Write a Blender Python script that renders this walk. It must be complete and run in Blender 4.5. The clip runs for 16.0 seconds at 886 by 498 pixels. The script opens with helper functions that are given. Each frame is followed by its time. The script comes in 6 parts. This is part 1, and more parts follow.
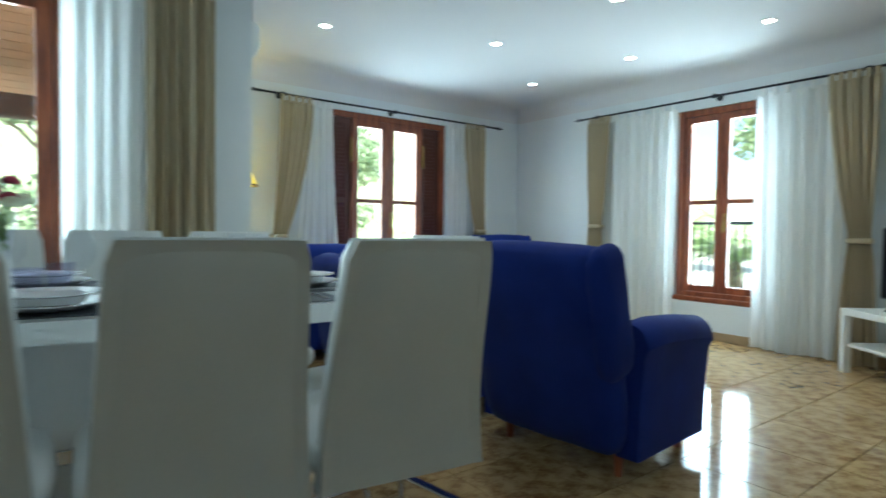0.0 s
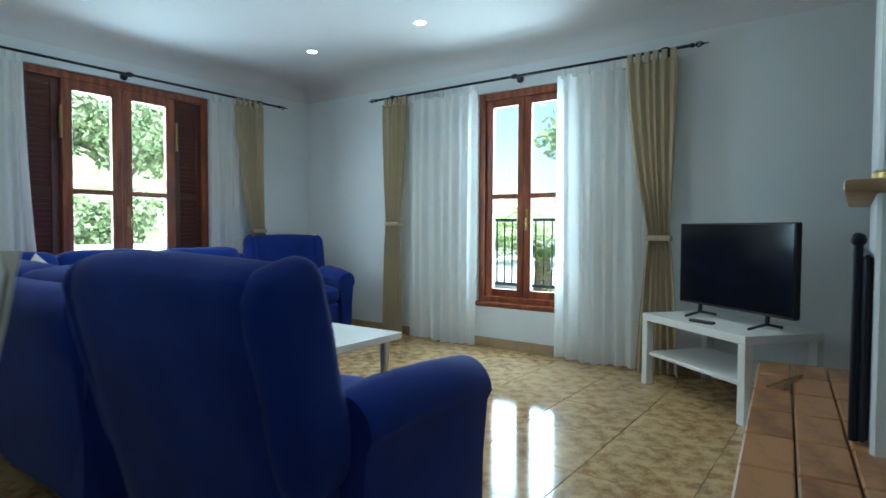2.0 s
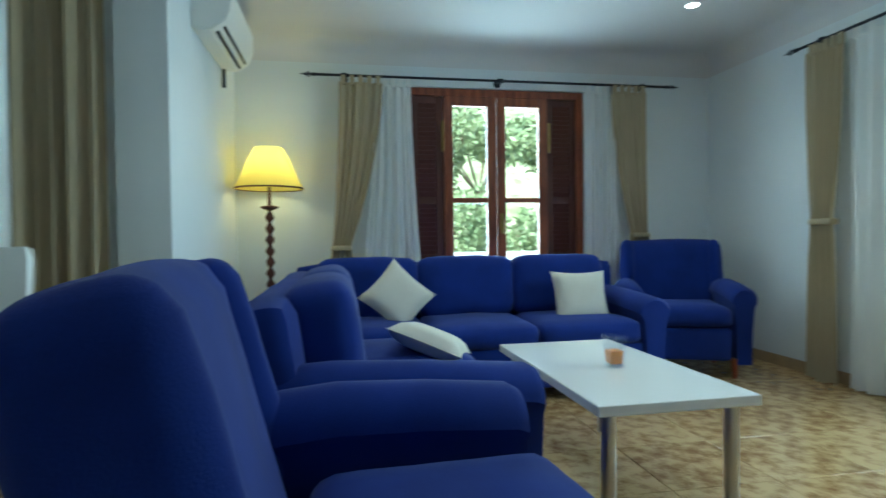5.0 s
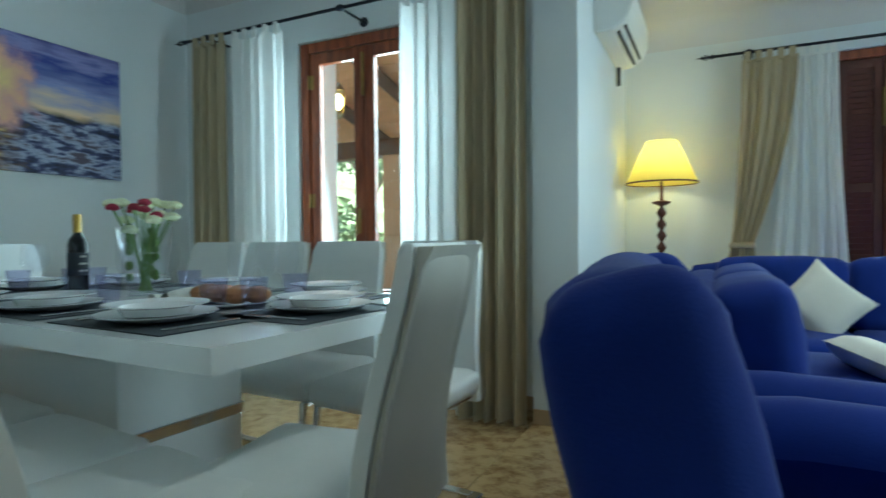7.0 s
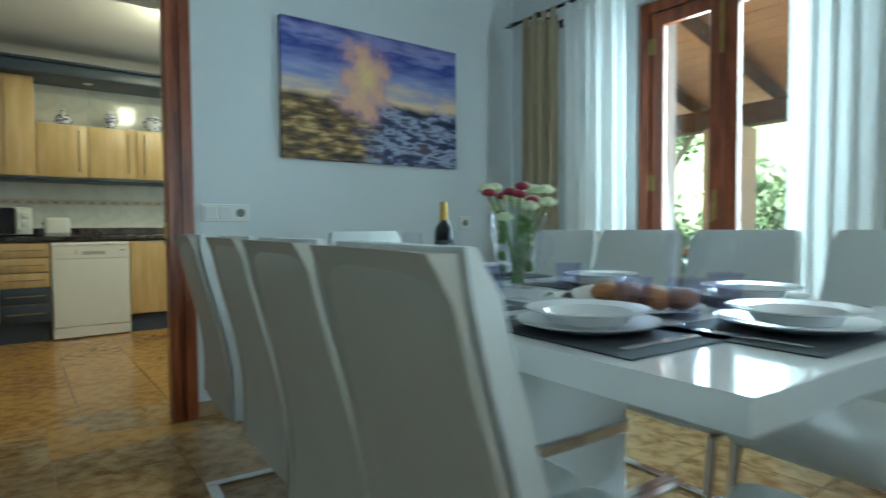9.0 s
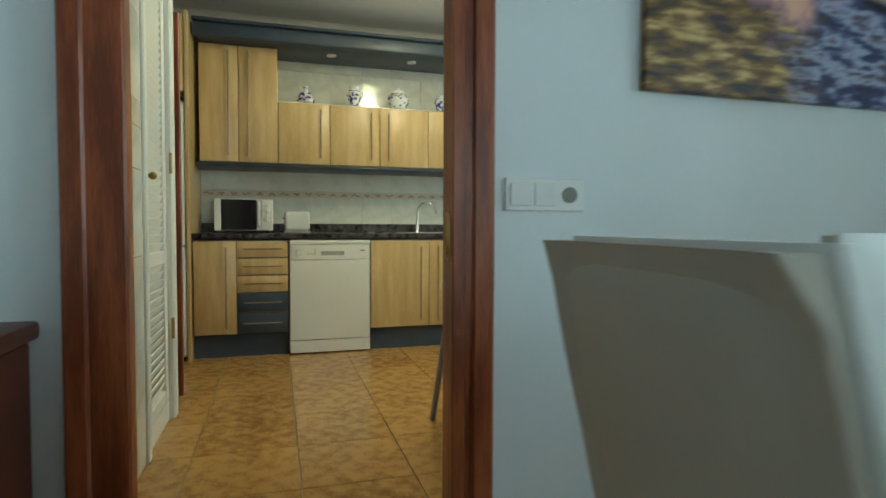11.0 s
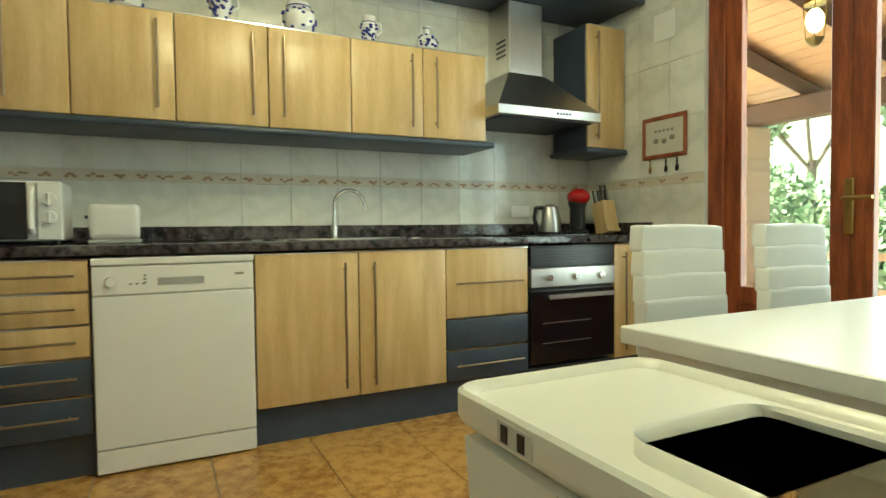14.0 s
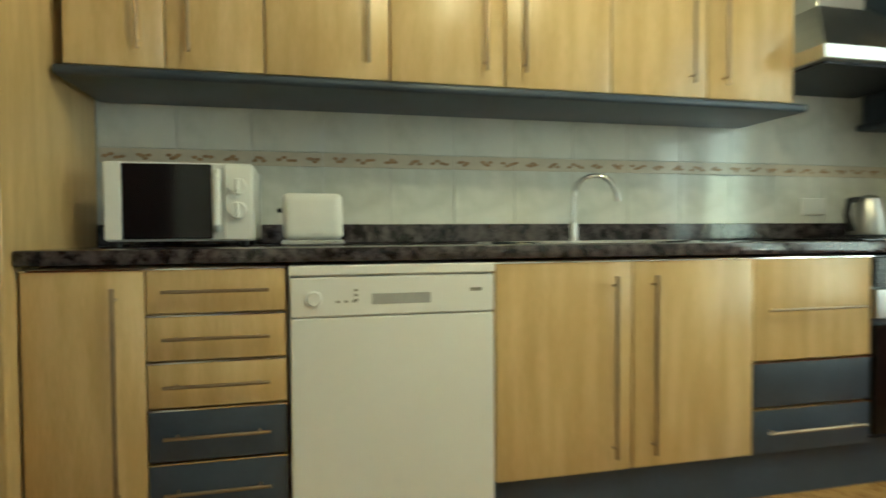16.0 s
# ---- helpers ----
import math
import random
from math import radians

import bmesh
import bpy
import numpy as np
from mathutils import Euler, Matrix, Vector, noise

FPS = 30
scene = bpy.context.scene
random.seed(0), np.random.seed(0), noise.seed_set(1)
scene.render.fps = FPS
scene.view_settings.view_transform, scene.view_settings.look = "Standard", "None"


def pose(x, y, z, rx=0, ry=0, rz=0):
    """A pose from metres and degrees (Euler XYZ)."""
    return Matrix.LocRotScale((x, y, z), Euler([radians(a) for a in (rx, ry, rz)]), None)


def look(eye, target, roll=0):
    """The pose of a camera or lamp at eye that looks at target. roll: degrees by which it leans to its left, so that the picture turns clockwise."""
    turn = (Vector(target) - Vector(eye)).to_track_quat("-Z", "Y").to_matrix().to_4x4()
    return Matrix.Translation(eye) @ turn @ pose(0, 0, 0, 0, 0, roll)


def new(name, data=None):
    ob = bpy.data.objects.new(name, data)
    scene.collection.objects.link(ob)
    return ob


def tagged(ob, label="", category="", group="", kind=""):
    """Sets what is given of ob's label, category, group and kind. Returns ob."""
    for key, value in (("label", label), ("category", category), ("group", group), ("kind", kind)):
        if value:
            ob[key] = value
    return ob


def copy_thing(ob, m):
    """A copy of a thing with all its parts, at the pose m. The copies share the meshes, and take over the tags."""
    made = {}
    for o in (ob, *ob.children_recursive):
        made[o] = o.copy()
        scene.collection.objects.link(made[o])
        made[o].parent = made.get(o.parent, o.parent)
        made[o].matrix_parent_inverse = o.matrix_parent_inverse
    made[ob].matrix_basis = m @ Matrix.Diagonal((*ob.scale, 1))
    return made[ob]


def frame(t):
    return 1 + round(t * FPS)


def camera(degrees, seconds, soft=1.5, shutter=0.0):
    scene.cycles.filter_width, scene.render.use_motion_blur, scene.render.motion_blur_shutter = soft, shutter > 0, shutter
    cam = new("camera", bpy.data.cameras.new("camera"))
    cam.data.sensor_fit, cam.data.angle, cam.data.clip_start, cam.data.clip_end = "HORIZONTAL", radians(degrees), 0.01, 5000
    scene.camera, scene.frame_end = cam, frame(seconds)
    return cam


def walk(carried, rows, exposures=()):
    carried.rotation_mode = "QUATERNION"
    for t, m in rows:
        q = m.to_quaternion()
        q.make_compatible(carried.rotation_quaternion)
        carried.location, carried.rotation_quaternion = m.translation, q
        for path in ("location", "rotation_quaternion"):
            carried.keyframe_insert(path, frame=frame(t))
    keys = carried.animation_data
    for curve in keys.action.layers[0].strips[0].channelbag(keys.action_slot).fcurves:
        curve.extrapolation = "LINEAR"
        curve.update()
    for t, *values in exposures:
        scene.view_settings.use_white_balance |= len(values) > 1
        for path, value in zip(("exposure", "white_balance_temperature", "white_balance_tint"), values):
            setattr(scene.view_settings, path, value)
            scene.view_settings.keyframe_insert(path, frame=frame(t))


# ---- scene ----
cam = camera(75.87, 16.0, shutter=0.5)
PATH = [  # seconds, x, y, z, yaw, pitch, roll
    (0.0, -0.013, -0.032, 0.954, -37.35, -1.87, -0.80),
    (0.5, 0.167, 0.087, 0.959, -46.26, -1.84, -0.78),
    (1.0, 0.425, 0.174, 0.962, -50.55, -1.93, -0.64),
    (1.5, 0.703, 0.244, 0.965, -52.96, -1.88, -0.39),
    (2.0, 0.982, 0.346, 0.969, -53.97, -1.94, -0.29),
    (2.5, 1.273, 0.442, 0.957, -53.71, -1.92, -0.14),
    (3.0, 1.543, 0.531, 0.964, -47.50, -1.78, 0.05),
    (5.5, 1.933, 0.652, 0.942, -0.60, -1.01, 0.85),
    (6.0, 1.890, 0.653, 0.940, 8.74, -0.87, 0.86),
    (6.5, 1.838, 0.636, 0.943, 17.88, -1.05, 0.58),
    (7.0, 1.769, 0.644, 0.943, 25.72, -1.05, 0.51),
    (7.5, 1.709, 0.648, 0.950, 33.29, -1.37, 0.29),
    (8.0, 1.569, 0.665, 0.950, 39.11, -1.65, 0.02),
    (8.5, 1.399, 0.692, 0.944, 44.78, -1.78, 0.25),
    (9.0, 1.259, 0.692, 0.952, 52.75, -2.20, 0.47),
    (9.5, 0.908, 0.718, 0.949, 60.01, -2.17, 0.22),
    (10.0, 0.526, 0.748, 0.952, 65.31, -2.19, -0.10),
    (12.5, -1.524, 1.080, 0.926, 79.15, -1.91, 0.11),
    (13.0, -1.781, 1.125, 0.936, 74.73, -1.88, 0.12),
    (13.5, -1.964, 1.165, 0.937, 67.94, -2.03, 0.44),
    (14.0, -2.119, 1.204, 0.946, 63.56, -2.03, 0.66),
    (14.5, -2.259, 1.207, 0.947, 61.71, -2.03, 0.80),
    (15.0, -2.446, 1.151, 0.939, 61.78, -1.94, 0.77),
    (15.5, -2.721, 1.097, 0.941, 68.25, -1.65, 0.90),
    (16.0, -3.026, 1.023, 0.934, 76.92, -1.54, 0.36),
]
walk(cam, [(t, pose(x, y, z, 90 + pitch, roll, yaw)) for t, x, y, z, yaw, pitch, roll in PATH], exposures=[(0, 1.95, 5500, -6), (1, 1.7, 5350, -6), (3.2, 1.6, 5300, -6), (5.5, 1.4, 5250, -14), (7.5, 1.75, 5400, -12), (9, 1.85, 5400, -10), (10.2, 1.9, 5500, -8), (12.3, 2.05, 6000, -14), (13.4, 2.4, 6000, -13), (14, 2.25, 6000, -12), (15, 1.85, 6000, -12), (16, 2.2, 6000, -12)])

# ---- world, sun, large lights ----
world = bpy.data.worlds.new("world")
scene.world = world
world.use_nodes = True
wn = world.node_tree.nodes
sky = wn.new("ShaderNodeTexSky")
sky.sky_type = "NISHITA"
sky.sun_disc = False
sky.sun_elevation, sky.sun_rotation = radians(52), radians(200)
sky.air_density, sky.dust_density = 1.0, 2.0
wn["Background"].inputs["Strength"].default_value = 0.13
world.node_tree.links.new(sky.outputs["Color"], wn["Background"].inputs["Color"])


def lamp(name, kind, m, energy, color=(1, 1, 1), **kw):
    data = bpy.data.lights.new(name, kind)
    data.energy, data.color = energy, color
    if kind == "AREA":
        data.shape = "RECTANGLE"
        data.size, data.size_y = kw["size"]
        data.spread = radians(kw.get("spread", 170))
    if kind == "SUN":
        data.angle = kw["angle"]
    if kind == "SPOT":
        data.spot_size, data.spot_blend, data.shadow_soft_size = radians(kw["cone"]), 0.6, 0.04
    if kind == "POINT":
        data.shadow_soft_size = kw.get("radius", 0.05)
    ob = new(name, data)
    ob.matrix_world = m
    return ob


lamp("sun", "SUN", look((-3, -8, 12), (0, 0, 0)), 5.0, (1, 0.95, 0.87), angle=radians(0.5))
DAY = (0.80, 0.93, 1.0)
# area lamps added in the openings to strengthen the daylight indoors
lamp("window_light_east", "AREA", look((5.20, 2.55, 1.25), (3, 2.55, 1.0)), 22, DAY, size=(0.7, 1.7))
lamp("window_light_north", "AREA", look((3.15, 5.30, 1.3), (3.15, 3, 1.0)), 24, DAY, size=(1.0, 1.6))
lamp("door_light_dining", "AREA", look((-0.25, 4.0, 1.3), (-0.25, 2, 0.9)), 19, DAY, size=(0.55, 1.9))
lamp("door_light_kitchen", "AREA", look((-3.55, 4.12, 1.3), (-3.55, 2, 0.9)), 8, (0.95, 1, 0.97), size=(1.2, 1.9))

# ---- materials ----


def mat(name, color, rough=0.5, vary=0.12, scale=6.0, bump=0.0, fine=60.0, metal=0.0, second=None, spec=0.5, coat=0.0, random_tint=0.0, stretch=None, sheen=0.0):
    m = bpy.data.materials.new(name)
    m.use_nodes = True
    nt = m.node_tree
    n, l = nt.nodes, nt.links
    b = n["Principled BSDF"]
    tc = n.new("ShaderNodeTexCoord")
    src = tc.outputs["Object"]
    if stretch:
        mp = n.new("ShaderNodeMapping")
        mp.inputs["Scale"].default_value = stretch
        l.new(src, mp.inputs["Vector"])
        src = mp.outputs["Vector"]
    n1, n2 = n.new("ShaderNodeTexNoise"), n.new("ShaderNodeTexNoise")
    n1.inputs["Scale"].default_value, n1.inputs["Detail"].default_value = scale, 6
    n2.inputs["Scale"].default_value, n2.inputs["Detail"].default_value = fine, 3
    for q in (n1, n2):
        l.new(src, q.inputs["Vector"])
    add = n.new("ShaderNodeMath")
    add.operation = "MULTIPLY_ADD"
    add.inputs[1].default_value = 0.35
    l.new(n2.outputs["Fac"], add.inputs[0])
    l.new(n1.outputs["Fac"], add.inputs[2])
    val = add.outputs[0]
    if random_tint:
        oi = n.new("ShaderNodeObjectInfo")
        a2 = n.new("ShaderNodeMath")
        a2.operation = "MULTIPLY_ADD"
        a2.inputs[1].default_value = random_tint
        l.new(oi.outputs["Random"], a2.inputs[0])
        l.new(val, a2.inputs[2])
        val = a2.outputs[0]
    ramp = n.new("ShaderNodeValToRGB")
    c2 = second or tuple(min(1, c * (1 + vary)) for c in color)
    c1 = color if second else tuple(c * (1 - vary) for c in color)
    ramp.color_ramp.elements[0].position, ramp.color_ramp.elements[1].position = (0.56, 0.82) if second else (0.38, 0.95)
    ramp.color_ramp.elements[0].color, ramp.color_ramp.elements[1].color = (*c1, 1), (*c2, 1)
    l.new(val, ramp.inputs["Fac"])
    l.new(ramp.outputs["Color"], b.inputs["Base Color"])
    b.inputs["Roughness"].default_value, b.inputs["Metallic"].default_value = rough, metal
    b.inputs["Specular IOR Level"].default_value = spec
    b.inputs["Coat Weight"].default_value = coat
    b.inputs["Sheen Weight"].default_value = sheen
    if bump:
        bp = n.new("ShaderNodeBump")
        bp.inputs["Strength"].default_value, bp.inputs["Distance"].default_value = bump, 0.004
        l.new(val, bp.inputs["Height"])
        l.new(bp.outputs["Normal"], b.inputs["Normal"])
    return m


def cloth(name, color, see=0.35, clear=0.0):
    m = mat(name, color, 0.9, 0.05, 4, 0.3, 250, spec=0.1)
    n, l = m.node_tree.nodes, m.node_tree.links
    t = n.new("ShaderNodeBsdfTranslucent")
    t.inputs["Color"].default_value = (*color, 1)
    mix = n.new("ShaderNodeMixShader")
    mix.inputs["Fac"].default_value = see
    l.new(n["Principled BSDF"].outputs[0], mix.inputs[1])
    l.new(t.outputs[0], mix.inputs[2])
    out = mix
    if clear:
        tr = n.new("ShaderNodeBsdfTransparent")
        mx = n.new("ShaderNodeMixShader")
        mx.inputs["Fac"].default_value = clear
        l.new(mix.outputs[0], mx.inputs[1])
        l.new(tr.outputs[0], mx.inputs[2])
        out = mx
    l.new(out.outputs[0], n["Material Output"].inputs["Surface"])
    return m


def glow(name, color, strength):
    m = bpy.data.materials.new(name)
    m.use_nodes = True
    b = m.node_tree.nodes["Principled BSDF"]
    b.inputs["Base Color"].default_value = (*color, 1)
    b.inputs["Emission Color"].default_value = (*color, 1)
    b.inputs["Emission Strength"].default_value = strength
    return m


def glassy(name, color=(1, 1, 1), rough=0.0, thin=True):
    m = bpy.data.materials.new(name)
    m.use_nodes = True
    n, l = m.node_tree.nodes, m.node_tree.links
    if thin:
        tr, gl, mx, fr = n.new("ShaderNodeBsdfTransparent"), n.new("ShaderNodeBsdfGlossy"), n.new("ShaderNodeMixShader"), n.new("ShaderNodeLayerWeight")
        tr.inputs["Color"].default_value = (*color, 1)
        gl.inputs["Roughness"].default_value = 0.01
        pw, ad = n.new("ShaderNodeMath"), n.new("ShaderNodeMath")
        pw.operation, ad.operation = "POWER", "MULTIPLY_ADD"
        pw.inputs[1].default_value = 4
        ad.inputs[1].default_value, ad.inputs[2].default_value = 0.6, 0.035
        l.new(fr.outputs["Facing"], pw.inputs[0])
        l.new(pw.outputs[0], ad.inputs[0])
        l.new(ad.outputs[0], mx.inputs["Fac"])
        l.new(tr.outputs[0], mx.inputs[1])
        l.new(gl.outputs[0], mx.inputs[2])
        l.new(mx.outputs[0], n["Material Output"].inputs["Surface"])
    else:
        b = n["Principled BSDF"]
        b.inputs["Base Color"].default_value = (*color, 1)
        b.inputs["Transmission Weight"].default_value = 1
        b.inputs["Roughness"].default_value = rough
    return m


WHITE = mat("white_wall_paint", (0.74, 0.77, 0.78), 0.7, 0.03, 1.5, 0.25, 90)
CEIL = mat("ceiling_paint", (0.70, 0.68, 0.67), 0.8, 0.02, 1.2, 0.1, 90)
PLASTER = mat("white_gypsum", (0.78, 0.78, 0.75), 0.6, 0.03, 3)
TILE = mat("polished_floor_tile", (0.24, 0.135, 0.055), 0.09, 0.2, 13, 0.0, 70, second=(0.50, 0.35, 0.17), random_tint=0.10, spec=0.5)
KTILE = mat("ochre_floor_tile", (0.30, 0.14, 0.035), 0.16, 0.2, 15, 0.0, 80, second=(0.54, 0.31, 0.09), random_tint=0.12)
GROUT = mat("floor_grout", (0.42, 0.33, 0.22), 0.8, 0.1, 20)
SKIRT = mat("skirting_tile", (0.42, 0.30, 0.17), 0.25, 0.15, 8)
WOOD = mat("mahogany_wood", (0.16, 0.035, 0.012), 0.35, 0.3, 4, 0.1, 30, second=(0.33, 0.09, 0.03), stretch=(6, 6, 0.7))
LOUVER = mat("dark_louver_wood", (0.085, 0.022, 0.012), 0.45, 0.25, 5, 0.1, 30)
BEAM = mat("old_beam_wood", (0.13, 0.065, 0.03), 0.7, 0.3, 5, 0.4, 30)
PLANK = mat("porch_ceiling_board", (0.75, 0.42, 0.20), 0.6, 0.15, 4, 0.2, 30)
BLUE = mat("royal_blue_upholstery", (0.012, 0.027, 0.18), 0.9, 0.22, 5, 0.4, 260, spec=0.12, sheen=0.08)
LEATHER = mat("white_leatherette", (0.80, 0.81, 0.79), 0.42, 0.04, 5, 0.2, 140)
# the white leatherette again, darkened to paint in the shade on chair backs
LEATHER_SHADED = mat("shaded_white_leatherette", (0.52, 0.49, 0.42), 0.55, 0.05, 5, 0.2, 140)
LACQUER = mat("white_gloss_lacquer", (0.84, 0.85, 0.84), 0.10, 0.02, 2, coat=0.3)
SATIN = mat("white_satin_laminate", (0.80, 0.80, 0.77), 0.35, 0.02, 2)
CHROME = mat("chrome", (0.75, 0.75, 0.75), 0.15, 0.05, 4, metal=1.0)
STEEL = mat("brushed_steel", (0.55, 0.54, 0.52), 0.3, 0.1, 6, metal=1.0, stretch=(1, 30, 1))
BRASS = mat("aged_brass", (0.36, 0.25, 0.09), 0.3, 0.2, 12, metal=1.0)
IRON = mat("black_iron", (0.012, 0.014, 0.022), 0.45, 0.2, 20, metal=0.5)
BLACK = mat("black_plastic", (0.012, 0.012, 0.013), 0.3, 0.1, 10)
SCREEN = mat("tv_screen", (0.006, 0.006, 0.008), 0.12, 0.05, 3)
SLATE = mat("charcoal_placemat", (0.035, 0.04, 0.05), 0.7, 0.15, 20, 0.4, 300)
NICKEL = mat("brushed_bronze_nickel", (0.34, 0.26, 0.17), 0.35, 0.15, 8, metal=0.9)
CHINA = mat("white_china", (0.82, 0.82, 0.82), 0.12, 0.02, 3)
MAPLE = mat("maple_cabinet", (0.55, 0.38, 0.165), 0.32, 0.1, 3, 0.05, 40, second=(0.68, 0.50, 0.25), stretch=(5, 5, 0.6))
NAVY = mat("blue_grey_cabinet", (0.045, 0.062, 0.092), 0.4, 0.25, 6, 0.1, 60)
GRANITE = mat("dark_granite", (0.012, 0.010, 0.012), 0.12, 0.3, 30, second=(0.10, 0.085, 0.09), fine=160)
WTILE = mat("marbled_wall_tile", (0.60, 0.61, 0.56), 0.12, 0.05, 3.5, fine=14, second=(0.74, 0.74, 0.69), random_tint=0.05)
BORDER = mat("border_tile", (0.62, 0.56, 0.46), 0.2, 0.1, 12)
MOTIF = mat("border_motif", (0.33, 0.20, 0.10), 0.3, 0.3, 30)
BRICKM = mat("terracotta_tile", (0.20, 0.085, 0.035), 0.3, 0.25, 8, 0.15, 50, second=(0.40, 0.20, 0.085), random_tint=0.25)
BEIGE = cloth("beige_curtain_cloth", (0.50, 0.42, 0.28), 0.22)
SHEER = cloth("white_sheer_cloth", (0.88, 0.88, 0.86), 0.5, 0.06)
SHADE = cloth("yellow_lamp_shade", (0.85, 0.72, 0.20), 0.6)
PILLOW = mat("cream_cushion_cloth", (0.58, 0.56, 0.49), 0.85, 0.06, 6, 0.3, 200)
STALK = mat("grey_print", (0.25, 0.24, 0.20), 0.9, 0.1, 20)
PANE = glassy("window_pane", (0.97, 0.985, 0.98))
DRINK = glassy("drinking_glass", (0.98, 0.985, 1.0))
VIOLET = glassy("violet_tumbler_glass", (0.90, 0.90, 0.97))
WINE = mat("dark_wine_bottle", (0.010, 0.010, 0.014), 0.08, 0.1, 5)
GOLD = mat("gold_foil", (0.55, 0.36, 0.08), 0.35, 0.1, 10, metal=0.8)
JUICE = mat("orange_juice", (0.75, 0.27, 0.03), 0.3, 0.1, 10)
BREAD = mat("brown_crust", (0.36, 0.16, 0.06), 0.6, 0.3, 20, 0.5, 60)
PETAL_W = mat("pale_petal", (0.78, 0.82, 0.55), 0.7, 0.1, 20)
PETAL_R = mat("crimson_petal", (0.28, 0.012, 0.04), 0.7, 0.2, 20)
STEM = mat("green_stem", (0.14, 0.24, 0.05), 0.6, 0.2, 20)
LEAF = mat("leaf", (0.08, 0.14, 0.05), 0.6, 0.3, 3, second=(0.30, 0.36, 0.18), random_tint=0.1)
PALE_LEAF = mat("pale_leaf", (0.13, 0.22, 0.05), 0.6, 0.3, 3, second=(0.34, 0.45, 0.12))
BARK = mat("bark", (0.16, 0.12, 0.08), 0.9, 0.3, 10, 0.6)
GRAVEL = mat("pale_gravel_ground", (0.50, 0.46, 0.38), 0.9, 0.15, 3, 0.3)
TERRACE = mat("terrace_paving", (0.62, 0.55, 0.46), 0.7, 0.1, 2, 0.2)
RENDER_WALL = mat("ochre_render", (0.66, 0.45, 0.28), 0.8, 0.08, 3, 0.3)
BULB = glow("lamp_glow", (1.0, 0.95, 0.85), 14)
WARM = glow("warm_glow", (1.0, 0.75, 0.28), 7)

# ---- building helpers ----


def box(bm, x0, x1, y0, y1, z0, z1, bevel=0.0, seg=1, m=None):
    r = bmesh.ops.create_cube(bm, size=1)["verts"]
    for v in r:
        v.co = Vector(((x0 + x1) / 2 + v.co.x * (x1 - x0), (y0 + y1) / 2 + v.co.y * (y1 - y0), (z0 + z1) / 2 + v.co.z * (z1 - z0)))
    if bevel:
        edges = list({e for v in r for e in v.link_edges})
        res = bmesh.ops.bevel(bm, geom=edges, offset=bevel, segments=seg, profile=0.5, affect="EDGES")
        r = list({v for f in res["faces"] for v in f.verts} | {v for v in r if v.is_valid})
    if m is not None:
        for v in r:
            v.co = m @ v.co
    return r


def rod(bm, a, b, r0, r1=None, seg=12):
    a, b = Vector(a), Vector(b)
    d = b - a
    m = Matrix.Translation((a + b) / 2) @ d.to_track_quat("Z", "Y").to_matrix().to_4x4()
    bmesh.ops.create_cone(bm, cap_ends=True, segments=seg, radius1=r0, radius2=r0 if r1 is None else r1, depth=d.length, matrix=m)


def ball(bm, c, r, squash=(1, 1, 1), u=12, v=8):
    bmesh.ops.create_uvsphere(bm, u_segments=u, v_segments=v, radius=r, matrix=Matrix.Translation(c) @ Matrix.Diagonal((*squash, 1)))


def lathe(bm, profile, c=(0, 0, 0), seg=20, cap=True):
    rings = []
    for r, z in profile:
        rings.append([bm.verts.new((c[0] + r * math.cos(2 * math.pi * i / seg), c[1] + r * math.sin(2 * math.pi * i / seg), c[2] + z)) for i in range(seg)])
    for p, q in zip(rings, rings[1:]):
        for i in range(seg):
            bm.faces.new((p[i], p[(i + 1) % seg], q[(i + 1) % seg], q[i]))
    if cap:
        bm.faces.new(rings[0][::-1])
        bm.faces.new(rings[-1])


def tube(bm, pts, r, seg=8):
    pts = [Vector(p) for p in pts]
    for a, b in zip(pts, pts[1:]):
        rod(bm, a, b, r, seg=seg)
    for p in pts[1:-1]:
        ball(bm, p, r, u=seg, v=6)


def part(name, bm, material, parent=None, label="", smooth=True):
    me = bpy.data.meshes.new(name)
    bmesh.ops.recalc_face_normals(bm, faces=bm.faces)
    bm.to_mesh(me)
    bm.free()
    me.materials.append(material)
    if smooth:
        me.polygons.foreach_set("use_smooth", [True] * len(me.polygons))
        me.set_sharp_from_angle(angle=radians(35))
    ob = new(name, me)
    ob.parent = parent
    if label:
        ob["label"] = label
    return ob


def thing(name, label, category, group="", m=None):
    ob = new(name)
    ob.empty_display_size = 0.1
    tagged(ob, label, category, group)
    if m is not None:
        ob.matrix_basis = m
    return ob


def struct(name, bm, material, label="", smooth=False):
    return tagged(part(name, bm, material, None, label, smooth), kind="structure")


def slab(name, parent, material, *a, bevel=0.003, seg=1, label=""):
    bm = bmesh.new()
    box(bm, *a, bevel=bevel, seg=seg)
    return part(name, bm, material, parent, label)


def wall_x(name, y0, y1, xa, xb, h, holes=(), material=None, label=""):
    """A wall that runs along x, with holes (x0, x1, z0, z1)."""
    bm = bmesh.new()
    x = xa
    for a, b, z0, z1 in holes:
        box(bm, x, a, y0, y1, 0, h)
        if z0 > 0:
            box(bm, a, b, y0, y1, 0, z0)
        box(bm, a, b, y0, y1, z1, h)
        x = b
    box(bm, x, xb, y0, y1, 0, h)
    return struct(name, bm, material or WHITE, label)


